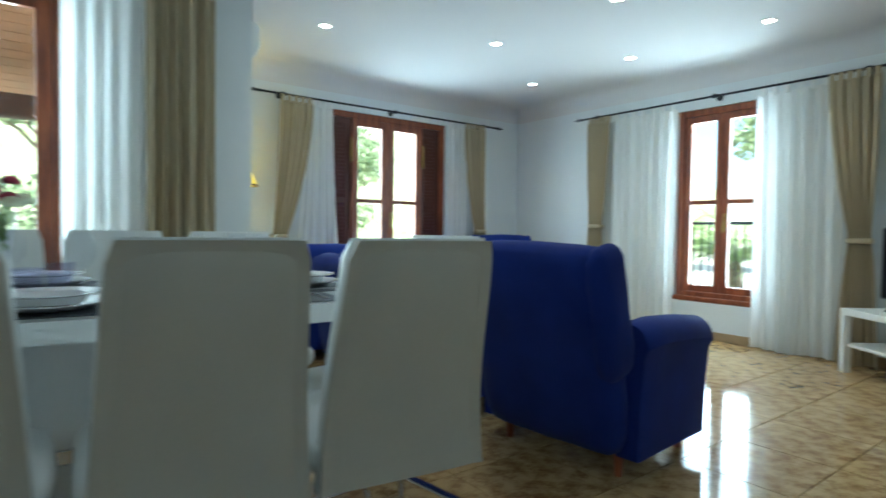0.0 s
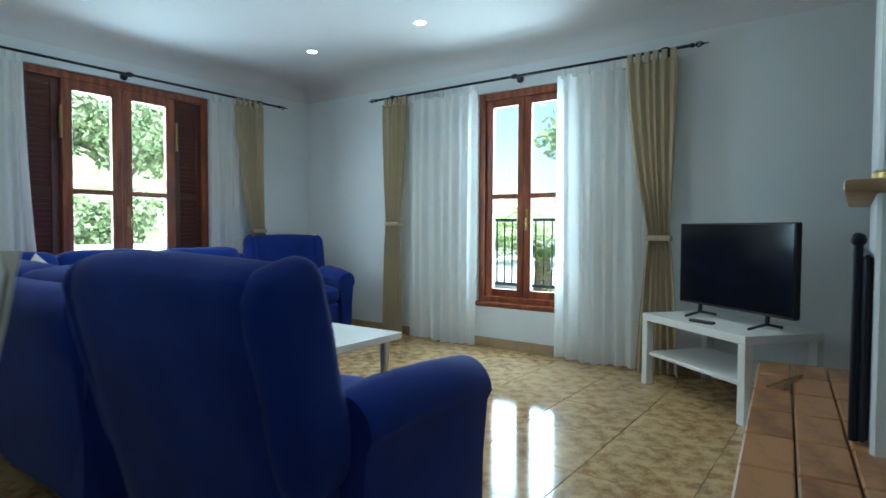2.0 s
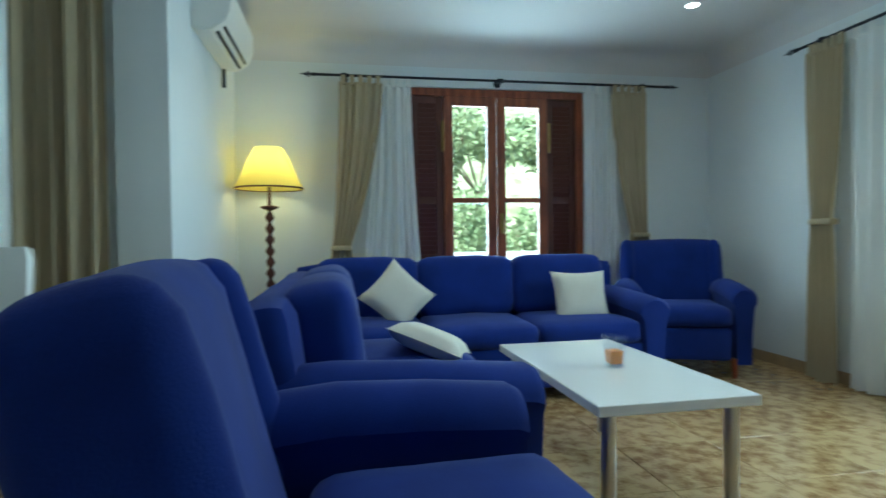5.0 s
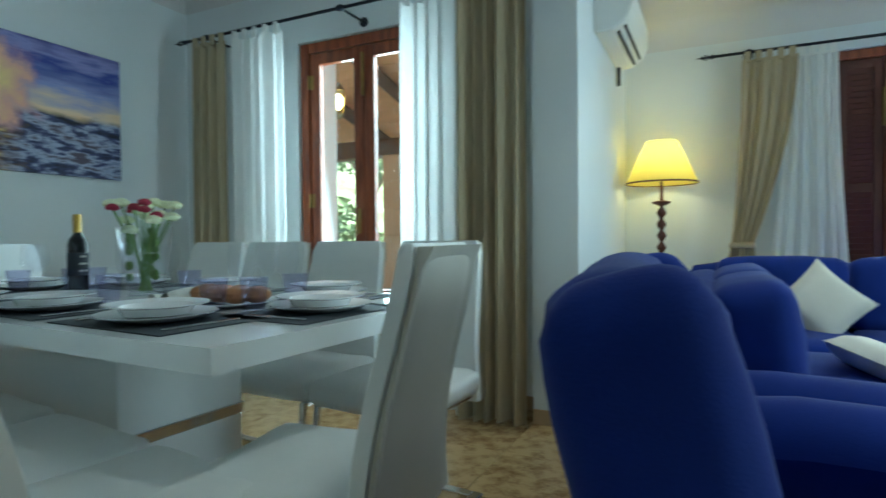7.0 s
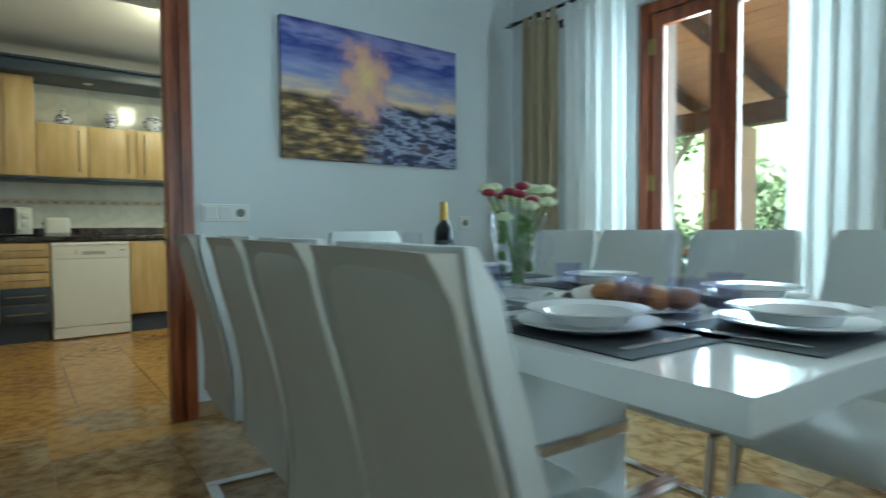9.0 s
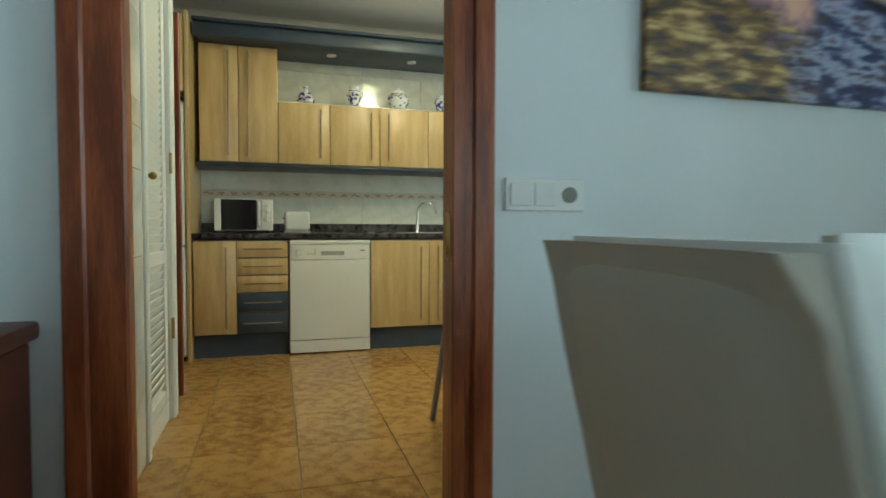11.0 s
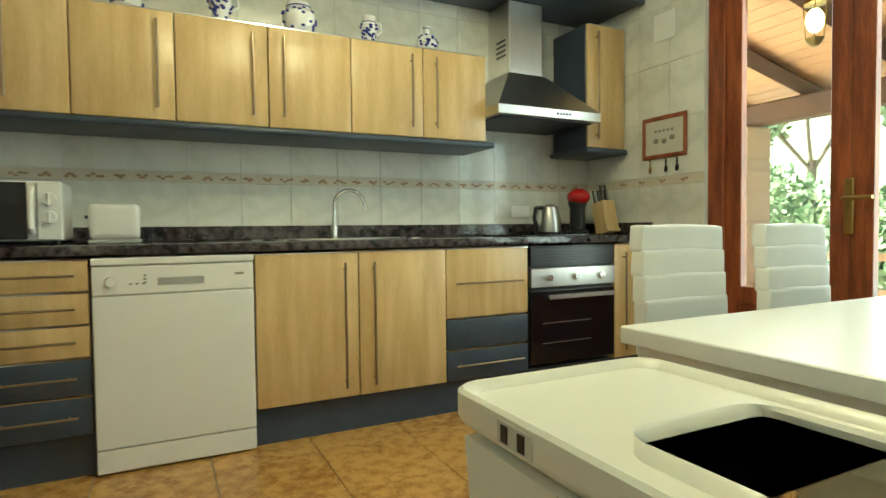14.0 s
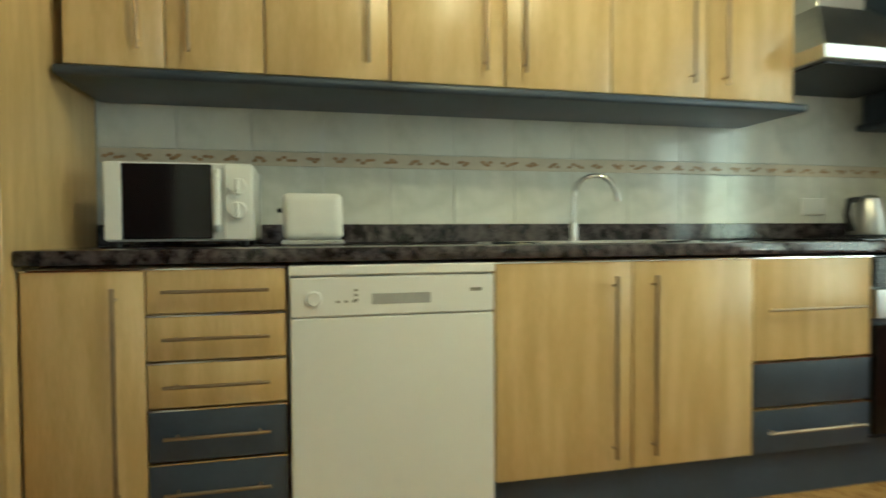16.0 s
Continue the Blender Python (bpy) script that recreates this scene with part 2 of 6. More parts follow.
def wall_y(name, x0, x1, ya, yb, h, holes=(), material=None, label=""):
    bm = bmesh.new()
    y = ya
    for a, b, z0, z1 in holes:
        box(bm, x0, x1, y, a, 0, h)
        if z0 > 0:
            box(bm, x0, x1, a, b, 0, z0)
        box(bm, x0, x1, a, b, z1, h)
        y = b
    box(bm, x0, x1, y, yb, 0, h)
    return struct(name, bm, material or WHITE, label)


# ---- large structure ----
EAST, NORTH, DIN, WEST, SOUTH = 5.02, 5.06, 3.64, -1.77, -1.0
JOGX, JOGY = 1.16, 3.43
KEAST, KWEST, KNORTH, KSOUTH = -2.21, -5.25, 3.9, 0.36
LIV_H, DIN_H, KIT_H = 2.44, 2.70, 2.62
wall_y("wall_east", EAST, EAST + 0.3, SOUTH - 0.3, NORTH + 0.3, 3.0, [(2.11, 2.93, 0.33, 2.10)], label="white painted plaster wall with a window opening")
wall_x("wall_north", NORTH, NORTH + 0.3, JOGX, EAST, 3.0, [(2.42, 3.90, 0.33, 2.13)], label="white painted plaster wall with a wide window opening")
wall_y("wall_jog", 0.93, JOGX, JOGY, NORTH + 0.3, 3.0, label="white painted plaster wall return beside the dining door")
wall_x("wall_dining_north", DIN, DIN + 0.42, WEST - 0.44, 0.93, 3.0, [(-0.73, 0.25, 0, 2.24)], label="white painted plaster wall with a terrace door opening")
bm = bmesh.new()
box(bm, WEST - 0.04, WEST, 1.41, DIN, 0, 3.0)
box(bm, KEAST, WEST - 0.04, 1.50, KNORTH, 0, 3.0)
box(bm, KEAST, WEST, 0.42, 1.41, 2.16, 3.0)
box(bm, KEAST, WEST, SOUTH - 0.3, 0.42, 0, 3.0)
struct("wall_west", bm, WHITE, "white painted plaster wall between dining room and kitchen")
wall_x("wall_south", SOUTH - 0.3, SOUTH, WEST, EAST, 3.0, label="white painted plaster wall")
wall_y("kitchen_wall_west", KWEST - 0.25, KWEST, -0.8, KNORTH + 0.3, 3.0, label="pale tiled kitchen wall behind the worktop")
wall_x("kitchen_wall_north", KNORTH, KNORTH + 0.3, KWEST, WEST - 0.44, 3.0, [(-4.29, -2.85, 0, 2.34)], label="pale tiled kitchen wall with a terrace door opening")
wall_x("kitchen_wall_south", KSOUTH - 0.25, KSOUTH, -3.62, KEAST, 3.0, [(-3.36, -2.84, 0.0, 2.2)], label="pale tiled kitchen wall with a louvred cupboard opening")
wall_x("kitchen_wall_recess", -0.8, -0.6, KWEST, KEAST, 3.0, label="plain kitchen recess wall")

for nm, x0, x1, y0, y1, h in (("ceiling_living", 1.0, EAST, SOUTH, NORTH, LIV_H), ("ceiling_dining", WEST, 1.0, SOUTH, DIN, DIN_H), ("ceiling_kitchen", KWEST, KEAST, -0.6, KNORTH, KIT_H)):
    bm = bmesh.new()
    box(bm, x0, x1, y0, y1, h, h + 0.12)
    struct(nm, bm, CEIL, "smooth white plaster ceiling")
bm = bmesh.new()
box(bm, 0.90, 1.0, SOUTH, DIN, LIV_H, DIN_H + 0.12)
box(bm, KEAST, WEST, 0.42, 1.45, 2.9, 3.0)
struct("ceiling_step", bm, CEIL, "white plaster drop between the two ceilings")
# unseen slab above the ceilings, added to keep sun and sky out
bm = bmesh.new()
box(bm, -6.2, 6, -2, 6, 3.02, 3.2)
struct("roof", bm, RENDER_WALL, "unseen flat slab added over the rooms to block the sun")


def cove(name, pts, z, r, material):
    """A quarter-round cornice along a line of corner points, the room on the left-hand side."""
    bm = bmesh.new()
    for (ax, ay), (bx, by) in zip(pts, pts[1:]):
        d = Vector((bx - ax, by - ay, 0)).normalized()
        n = Vector((-d.y, d.x, 0))
        prof = [(0, 0)] + [(r - r * math.cos(t), -r + r * math.sin(t)) for t in [math.pi / 2 * k / 6 for k in range(7)]][::-1]
        prof = [(0, 0), (r, 0)] + [(r * (1 - math.sin(t)), -r * (1 - math.cos(t))) for t in [math.pi / 2 * k / 6 for k in range(1, 6)]] + [(0, -r)]
        va = [bm.verts.new(Vector((ax, ay, z)) + n * p + Vector((0, 0, q))) for p, q in prof]
        vb = [bm.verts.new(Vector((bx, by, z)) + n * p + Vector((0, 0, q))) for p, q in prof]
        for i in range(len(prof)):
            j = (i + 1) % len(prof)
            bm.faces.new((va[i], va[j], vb[j], vb[i]))
    return struct(name, bm, material, "rounded plaster cornice", True)


cove("cornice_living", [(EAST, SOUTH), (EAST, NORTH), (JOGX, NORTH), (JOGX, JOGY)], LIV_H, 0.16, CEIL)
cove("cornice_dining", [(0.93, DIN), (WEST, DIN), (WEST, SOUTH)], DIN_H, 0.09, CEIL)
cove("cornice_kitchen", [(KNORTH and KEAST, KNORTH), (KWEST, KNORTH), (KWEST, -0.6)], KIT_H, 0.12, CEIL)

for nm, x0, x1, y0, y1 in (("floor_living", WEST, EAST, SOUTH, NORTH), ("floor_kitchen", KWEST, WEST, -0.6, KNORTH)):
    bm = bmesh.new()
    box(bm, x0, x1, y0, y1, -0.10, -0.006)
    struct(nm, bm, GROUT, "polished mottled ochre ceramic tile floor")

bm = bmesh.new()
for a in ((EAST - 0.012, EAST, SOUTH, NORTH), (JOGX, EAST, NORTH - 0.012, NORTH), (JOGX, JOGX + 0.012, JOGY, NORTH), (0.93, JOGX + 0.012, JOGY - 0.012, JOGY),
          (WEST, -0.75, DIN - 0.012, DIN), (0.27, 0.93, DIN - 0.012, DIN), (WEST, WEST + 0.012, 1.42, DIN)):
    box(bm, *a, 0, 0.075, 0.002)
struct("baseboard", bm, SKIRT, "glazed ochre tile skirting")

# ---- windows and doors ----


def casement(parent, x0, x1, z0, z1, st=0.075, midz=None, panel=0.0, y=0.0, handle=None):
    """One glazed leaf in the wall's own frame: x along it, y outwards."""
    leaf = part("casement", *(lambda b: (b, WOOD))(leaf_mesh(x0, x1, z0, z1, st, midz, panel, y)), parent)
    zs = [z0 + panel if panel else z0 + st, *( [midz] if midz else []), z1 - st]
    for a, b in zip(zs, zs[1:]):
        bm = bmesh.new()
        box(bm, x0 + st - 0.005, x1 - st + 0.005, y + 0.018, y + 0.022, a - 0.03, b + 0.01)
        p = part("pane", bm, PANE, leaf)
        p.visible_shadow = False
    if handle:
        bm = bmesh.new()
        box(bm, handle - 0.012, handle + 0.012, y - 0.008, y, 0.98, 1.14, 0.004)
        rod(bm, (handle, y - 0.03, 1.06), (handle, y, 1.06), 0.006)
        rod(bm, (handle, y - 0.03, 1.06), (handle, y - 0.034, 0.97), 0.007)
        part("handle", bm, BRASS, leaf, "brass lever handle")
    return leaf


def leaf_mesh(x0, x1, z0, z1, st, midz, panel, y):
    bm = bmesh.new()
    box(bm, x0, x0 + st, y, y + 0.045, z0, z1, 0.004)
    box(bm, x1 - st, x1, y, y + 0.045, z0, z1, 0.004)
    box(bm, x0 + st, x1 - st, y + 0.002, y + 0.043, z1 - st, z1, 0.004)
    if panel:
        box(bm, x0 + st, x1 - st, y + 0.002, y + 0.043, z0, z0 + st, 0.004)
        box(bm, x0 + st, x1 - st, y + 0.002, y + 0.043, z0 + panel - st, z0 + panel, 0.004)
        box(bm, x0 + st - 0.004, x1 - st + 0.004, y + 0.012, y + 0.034, z0 + st - 0.004, z0 + panel - st + 0.004)
    else:
        box(bm, x0 + st, x1 - st, y + 0.002, y + 0.043, z0, z0 + st, 0.004)
    if midz:
        box(bm, x0 + st, x1 - st, y + 0.002, y + 0.043, midz - 0.02, midz + 0.02, 0.004)
    return bm


def louver(parent, x0, x1, z0, z1, midz, y=0.0, material=None, st=0.06, tilt=0.018, name="shutter"):
    material = material or LOUVER
    bm = bmesh.new()
    box(bm, x0, x0 + st, y, y + 0.035, z0, z1, 0.003)
    box(bm, x1 - st, x1, y, y + 0.035, z0, z1, 0.003)
    for a, b in ((z0, z0 + st), (midz - 0.03, midz + 0.03), (z1 - st, z1)):
        box(bm, x0 + st, x1 - st, y + 0.001, y + 0.034, a, b, 0.003)
    fr = part(name, bm, material, parent)
    bm = bmesh.new()
    box(bm, x0 + st, x1 - st, -0.004, 0.004, -0.024, 0.024, 0.001, m=pose(0, 0, 0, 24))
    slat = part("slat", bm, material, fr)
    me = slat.data
    first = True
    for a, b in ((z0 + st, midz - 0.03), (midz + 0.03, z1 - st)):
        n = int((b - a) / 0.036)
        for i in range(n):
            s = slat if first else new("slat", me)
            first = False
            s.parent = fr
            s.location = (0, y + 0.018, a + (i + 0.5) * (b - a) / n)
    return fr


def frame_mesh(x0, x1, z0, z1, w=0.06, d=0.10, y=0.0, sill=True):
    bm = bmesh.new()
    box(bm, x0 - 0.0, x0 + w, y, y + d, z0, z1, 0.004)
    box(bm, x1 - w, x1, y, y + d, z0, z1, 0.004)
    box(bm, x0 + w, x1 - w, y + 0.002, y + d, z1 - w, z1, 0.004)
    if sill:
        box(bm, x0 - 0.02, x1 + 0.02, y - 0.035, y + d, z0, z0 + 0.045, 0.01)
        box(bm, x0 + w, x1 - w, y - 0.005, y + d, z0 + 0.045, z0 + 0.09, 0.006)
    return bm


# east window: looking out along +x, local x runs towards -y
win = tagged(thing("window_1", "mahogany two-leaf window, closed, looking on a sunny terrace", "window", m=pose(EAST + 0.03, 2.52, 0, 0, 0, -90)), kind="structure")
part("window_frame", frame_mesh(-0.41, 0.41, 0.33, 2.10), WOOD, win)
casement(win, -0.35, 0.002, 0.42, 2.04, 0.06, 1.245, y=0.02)
casement(win, 0.004, 0.35, 0.42, 2.04, 0.06, 1.245, y=0.02, handle=0.035)
# north window with louvred side panels
win = tagged(thing("window_2", "wide mahogany window with louvred shutters beside two glazed leaves", "window", m=pose(3.16, NORTH + 0.03, 0)), kind="structure")
part("window_frame", frame_mesh(-0.74, 0.74, 0.33, 2.13), WOOD, win)
louver(win, -0.69, -0.43, 0.42, 2.07, 1.245, 0.03)
louver(win, 0.43, 0.69, 0.42, 2.07, 1.245, 0.03)
casement(win, -0.43, -0.002, 0.42, 2.07, 0.075, 1.245, y=0.0)
casement(win, 0.002, 0.43, 0.42, 2.07, 0.075, 1.245, y=0.0, handle=0.04)
for hx in (-0.44, 0.44):
    for hz in (0.6, 1.75):
        bm = bmesh.new()
        rod(bm, (hx, -0.012, hz - 0.12), (hx, -0.012, hz + 0.12), 0.011)
        part("hinge", bm, BRASS, win, "long brass hinge")
# dining terrace door
win = tagged(thing("door_1", "mahogany glazed double terrace door, closed", "door", m=pose(-0.24, DIN + 0.02, 0)), kind="structure")
part("door_frame", frame_mesh(-0.485, 0.485, 0.0, 2.235, 0.065, 0.12, sill=False), WOOD, win)
casement(win, -0.419, -0.0005, 0.004, 2.169, 0.075, None, 0.62, 0.02, handle=-0.04)
casement(win, 0.0005, 0.419, 0.004, 2.169, 0.075, None, 0.62, 0.02)
for hz in (0.35, 1.2, 1.98):
    bm = bmesh.new()
    rod(bm, (-0.42, 0.008, hz - 0.045), (-0.42, 0.008, hz + 0.045), 0.01)
    box(bm, -0.45, -0.39, 0.012, 0.019, hz - 0.045, hz + 0.045)
    part("hinge", bm, BRASS, win, "brass hinge")
bm = bmesh.new()
rod(bm, (0, 0.008, 1.85), (0, 0.008, 2.12), 0.011)
part("bolt", bm, BRASS, win, "brass slide bolt")
# kitchen terrace door
win = tagged(thing("door_2", "mahogany glazed double kitchen door to the porch", "door", m=pose(-3.57, KNORTH + 0.02, 0)), kind="structure")
part("door_frame", frame_mesh(-0.72, 0.72, 0.0, 2.34, 0.10, 0.14, sill=False), WOOD, win)
casement(win, -0.622, -0.0005, 0.004, 2.2415, 0.09, None, 0.62, 0.02)
casement(win, 0.0005, 0.622, 0.004, 2.2415, 0.09, None, 0.62, 0.02)
bm = bmesh.new()
box(bm, -0.02, 0.02, 0.0, 0.012, 0.9, 1.15, 0.005)
rod(bm, (0, 0.0, 1.06), (0, -0.045, 1.06), 0.009)
rod(bm, (0, -0.045, 1.06), (0.12, -0.05, 1.06), 0.009)
part("handle", bm, BRASS, win, "brass lever handle on a long plate")
bm = bmesh.new()
rod(bm, (0.0, 0.005, 1.95), (0.0, 0.005, 2.2), 0.008)
part("bolt", bm, BRASS, win, "brass slide bolt")

# kitchen doorway: casing, jamb and two folded-back leaves
bm = bmesh.new()
box(bm, WEST - 0.09, WEST + 0.03, 1.335, 1.408, 0, 2.16, 0.006)
box(bm, WEST + 0.003, WEST + 0.04, 1.36, 1.42, 0, 2.22, 0.006)
box(bm, WEST - 0.03, WEST + 0.03, 0.44, 0.55, 0, 2.16, 0.006)
box(bm, WEST + 0.003, WEST + 0.04, 0.42, 0.47, 0, 2.22, 0.006)
box(bm, WEST - 0.028, WEST + 0.028, 0.55, 1.335, 2.08, 2.16, 0.006)
box(bm, WEST + 0.006, WEST + 0.038, 0.47, 1.36, 2.14, 2.22, 0.006)
struct("door_casing", bm, WOOD, "polished mahogany door casing")

door = tagged(thing("door_3", "mahogany pocket door leaf, slid mostly into the wall", "door"), kind="structure")
slab("leaf", door, WOOD, WEST - 0.042, WEST + 0.05, 1.30, 1.334, 0.01, 2.08)
bm = bmesh.new()
lathe(bm, [(0.001, -0.004), (0.014, -0.003), (0.016, 0.0)], seg=24)
bm.transform(Matrix.Rotation(radians(90), 4, "X"))
for v in bm.verts:
    v.co = Vector((v.co.x, -abs(v.co.y), v.co.z * 6.8))
tube(bm, [(0.07 * math.sin(a) ** 0.8, -0.004 - 0.016 * math.sin(a), 0.078 * math.cos(a)) for a in [math.pi * k / 14 for k in range(15)]], 0.005, 10)
part("handle", bm, BRASS, door, "aged brass pull handle on a plate").matrix_basis = pose(-1.752, 1.299, 0.925) @ Matrix.Diagonal((0.95, 1.2, 0.70, 1))

door = tagged(thing("door_4", "mahogany glazed door leaf standing open into the dining room", "door", m=pose(-0.60, 0.56, 0, 0, 0, 45)), kind="structure")
leaf = part("leaf", leaf_mesh(-0.80, 0.0, 0.01, 2.06, 0.10, 1.12, 0.72, 0), WOOD, door)
bm = bmesh.new()
box(bm, -0.71, -0.09, 0.018, 0.022, 0.71, 1.97)
part("pane", bm, PANE, leaf).visible_shadow = False
bm = bmesh.new()
box(bm, -0.07, -0.03, -0.008, 0.0, 0.84, 1.06, 0.003)
tube(bm, [(-0.05, 0, 0.98), (-0.05, -0.05, 0.98), (-0.16, -0.055, 0.99)], 0.009)
part("handle", bm, BRASS, leaf, "polished brass lever handle on a long plate")

door = tagged(thing("door_5", "dark red wooden door leaf standing open by the refrigerator", "door"), kind="structure")
slab("leaf", door, WOOD, -3.76, -3.72, -0.45, 0.37, 0.01, 2.10)
bm = bmesh.new()
box(bm, -3.718, -3.712, 0.29, 0.33, 0.85, 1.07, 0.003)
tube(bm, [(-3.715, 0.31, 1.0), (-3.67, 0.31, 1.0), (-3.67, 0.22, 1.0)], 0.009)
part("handle", bm, BRASS, door, "brass lever handle")

cup = thing("louvred_cupboard", "white painted louvred cupboard door in a moulded frame", "cupboard", m=pose(-3.10, KSOUTH, 0, 0, 0, 180))
bm = bmesh.new()
box(bm, -0.30, -0.25, -0.02, 0.05, 0, 2.26, 0.006)
box(bm, 0.25, 0.33, -0.03, 0.05, 0, 2.26, 0.008)
box(bm, -0.25, 0.25, -0.02, 0.05, 2.18, 2.26, 0.006)
part("frame", bm, PLASTER, cup)
lv = louver(cup, -0.245, 0.245, 0.1, 2.17, 0.80, 0.0, SATIN, name="door")
slab("plinth", cup, SATIN, -0.25, 0.25, 0.0, 0.04, 0.0, 0.095)
bm = bmesh.new()
ball(bm, (-0.215, -0.03, 1.15), 0.016)
rod(bm, (-0.215, -0.03, 1.15), (-0.215, 0.005, 1.15), 0.007)
part("knob", bm, BRASS, lv, "small brass knob")
for hz in (0.45, 1.25):
    bm = bmesh.new()
    rod(bm, (0.25, -0.022, hz - 0.05), (0.25, -0.022, hz + 0.05), 0.007)
    part("hinge", bm, BRASS, cup, "brass hinge")
bm = bmesh.new()
box(bm, -3.36, -2.84, KSOUTH - 0.235, KSOUTH - 0.2, 0, 2.2)
struct("cupboard_back", bm, PLASTER, "plain back of the cupboard")

# ---- living room ----


def soft(name, parent, material, x0, x1, y0, y1, z0, z1, r=0.06, m=None, puff=0.0, label=""):
    """An upholstered block with rounded edges and slightly swollen faces."""
    bm = bmesh.new()
    bmesh.ops.create_cube(bm, size=1)
    bmesh.ops.subdivide_edges(bm, edges=bm.edges[:], cuts=11, use_grid_fill=True)
    hx, hy, hz = (x1 - x0) / 2, (y1 - y0) / 2, (z1 - z0) / 2
    c = Vector(((x0 + x1) / 2, (y0 + y1) / 2, (z0 + z1) / 2))
    r = min(r, hx, hy, hz)
    for v in bm.verts:
        p = Vector((v.co.x * 2 * hx, v.co.y * 2 * hy, v.co.z * 2 * hz))
        q = Vector((max(-hx + r, min(hx - r, p.x)), max(-hy + r, min(hy - r, p.y)), max(-hz + r, min(hz - r, p.z))))
        d = p - q
        if d.length > 1e-6:
            p = q + d.normalized() * r
        u = Vector((p.x / hx, p.y / hy, p.z / hz))
        f = (1 - min(1, abs(u.x)) ** 2), (1 - min(1, abs(u.y)) ** 2), (1 - min(1, abs(u.z)) ** 2)
        p += Vector((u.x * f[1] * f[2], u.y * f[0] * f[2], u.z * f[0] * f[1])) * puff
        p += Vector((noise.noise(p * 7 + c), noise.noise(p * 7 + c * 2), noise.noise(p * 7 + c * 3))) * 0.006
        v.co = (m or Matrix()) @ (c + p)
    return part(name, bm, material, parent, label)


def arm_mesh(x0, x1, y, w, z, seg=14):
    """A rolled arm along x with a scroll that narrows towards the floor."""
    bm = bmesh.new()
    prof = [(-w * 0.36, 0.10), (-w * 0.40, z * 0.55), (-w * 0.5, z - 0.12)]
    prof += [(w * 0.62 * math.cos(a), z - 0.09 + 0.09 * math.sin(a)) for a in [math.pi - math.pi * k / seg for k in range(seg + 1)]]
    prof += [(w * 0.5, z - 0.12), (w * 0.40, z * 0.55), (w * 0.36, 0.10)]
    xs = [x0, x0 + 0.02, x0 + 0.25 * (x1 - x0), x0 + 0.6 * (x1 - x0), x1 - 0.03, x1]
    sc = [0.9, 1, 1, 1, 1, 0.86]
    dz = [0.0, 0.0, 0.01, 0.0, -0.02, -0.03]
    rings = [[bm.verts.new((xx, y + p * s, 0.1 + (q - 0.1) * (1 if s == 1 else 0.985) + d * q / z)) for p, q in prof] for xx, s, d in zip(xs, sc, dz)]
    for a, b in zip(rings, rings[1:]):
        for i in range(len(prof)):
            j = (i + 1) % len(prof)
            bm.faces.new((a[i], a[j], b[j], b[i]))
    bm.faces.new(rings[0])
    bm.faces.new(rings[-1][::-1])
    return bm


def wing_chair(label, m):
    """Faces local +x; its back leans to -x."""
    ch = thing("armchair", label, "armchair", "blue armchairs", m)
    lean = Matrix.Translation((-0.26, 0, 0.12)) @ Matrix.Rotation(radians(-14), 4, "Y") @ Matrix.Translation((0.26, 0, -0.12))
    soft("backrest", ch, BLUE, -0.36, -0.20, -0.34, 0.34, 0.11, 0.93, 0.07, lean, 0.015)
    for s in (-1, 1):
        soft("wing", ch, BLUE, -0.35, -0.17, s * 0.315 - 0.05, s * 0.315 + 0.05, 0.42, 0.92, 0.05, lean, 0.01)
        part("armrest", arm_mesh(-0.30, 0.27, s * 0.345, 0.14, 0.62), BLUE, ch)
    soft("seat", ch, BLUE, -0.24, 0.27, -0.275, 0.275, 0.20, 0.34, 0.04)
    soft("seat_cushion", ch, BLUE, -0.22, 0.30, -0.27, 0.27, 0.33, 0.47, 0.05, None, 0.015)
    soft("footrest_panel", ch, BLUE, 0.255, 0.295, -0.265, 0.265, 0.12, 0.33, 0.02)
    for x, y in ((-0.24, -0.28), (-0.24, 0.28), (0.24, -0.29), (0.24, 0.29)):
        bm = bmesh.new()
        rod(bm, (x, y, 0), (x, y, 0.13), 0.016, 0.026)
        part("leg", bm, WOOD, ch, "tapered reddish wooden leg")
    return ch


wing_chair("royal blue fabric wing armchair with its back towards the dining table", pose(2.10, 1.595, 0, 0, 0, 5))
wing_chair("royal blue fabric wing armchair in the corner beside the window", pose(4.28, 4.32, 0, 0, 0, -112))


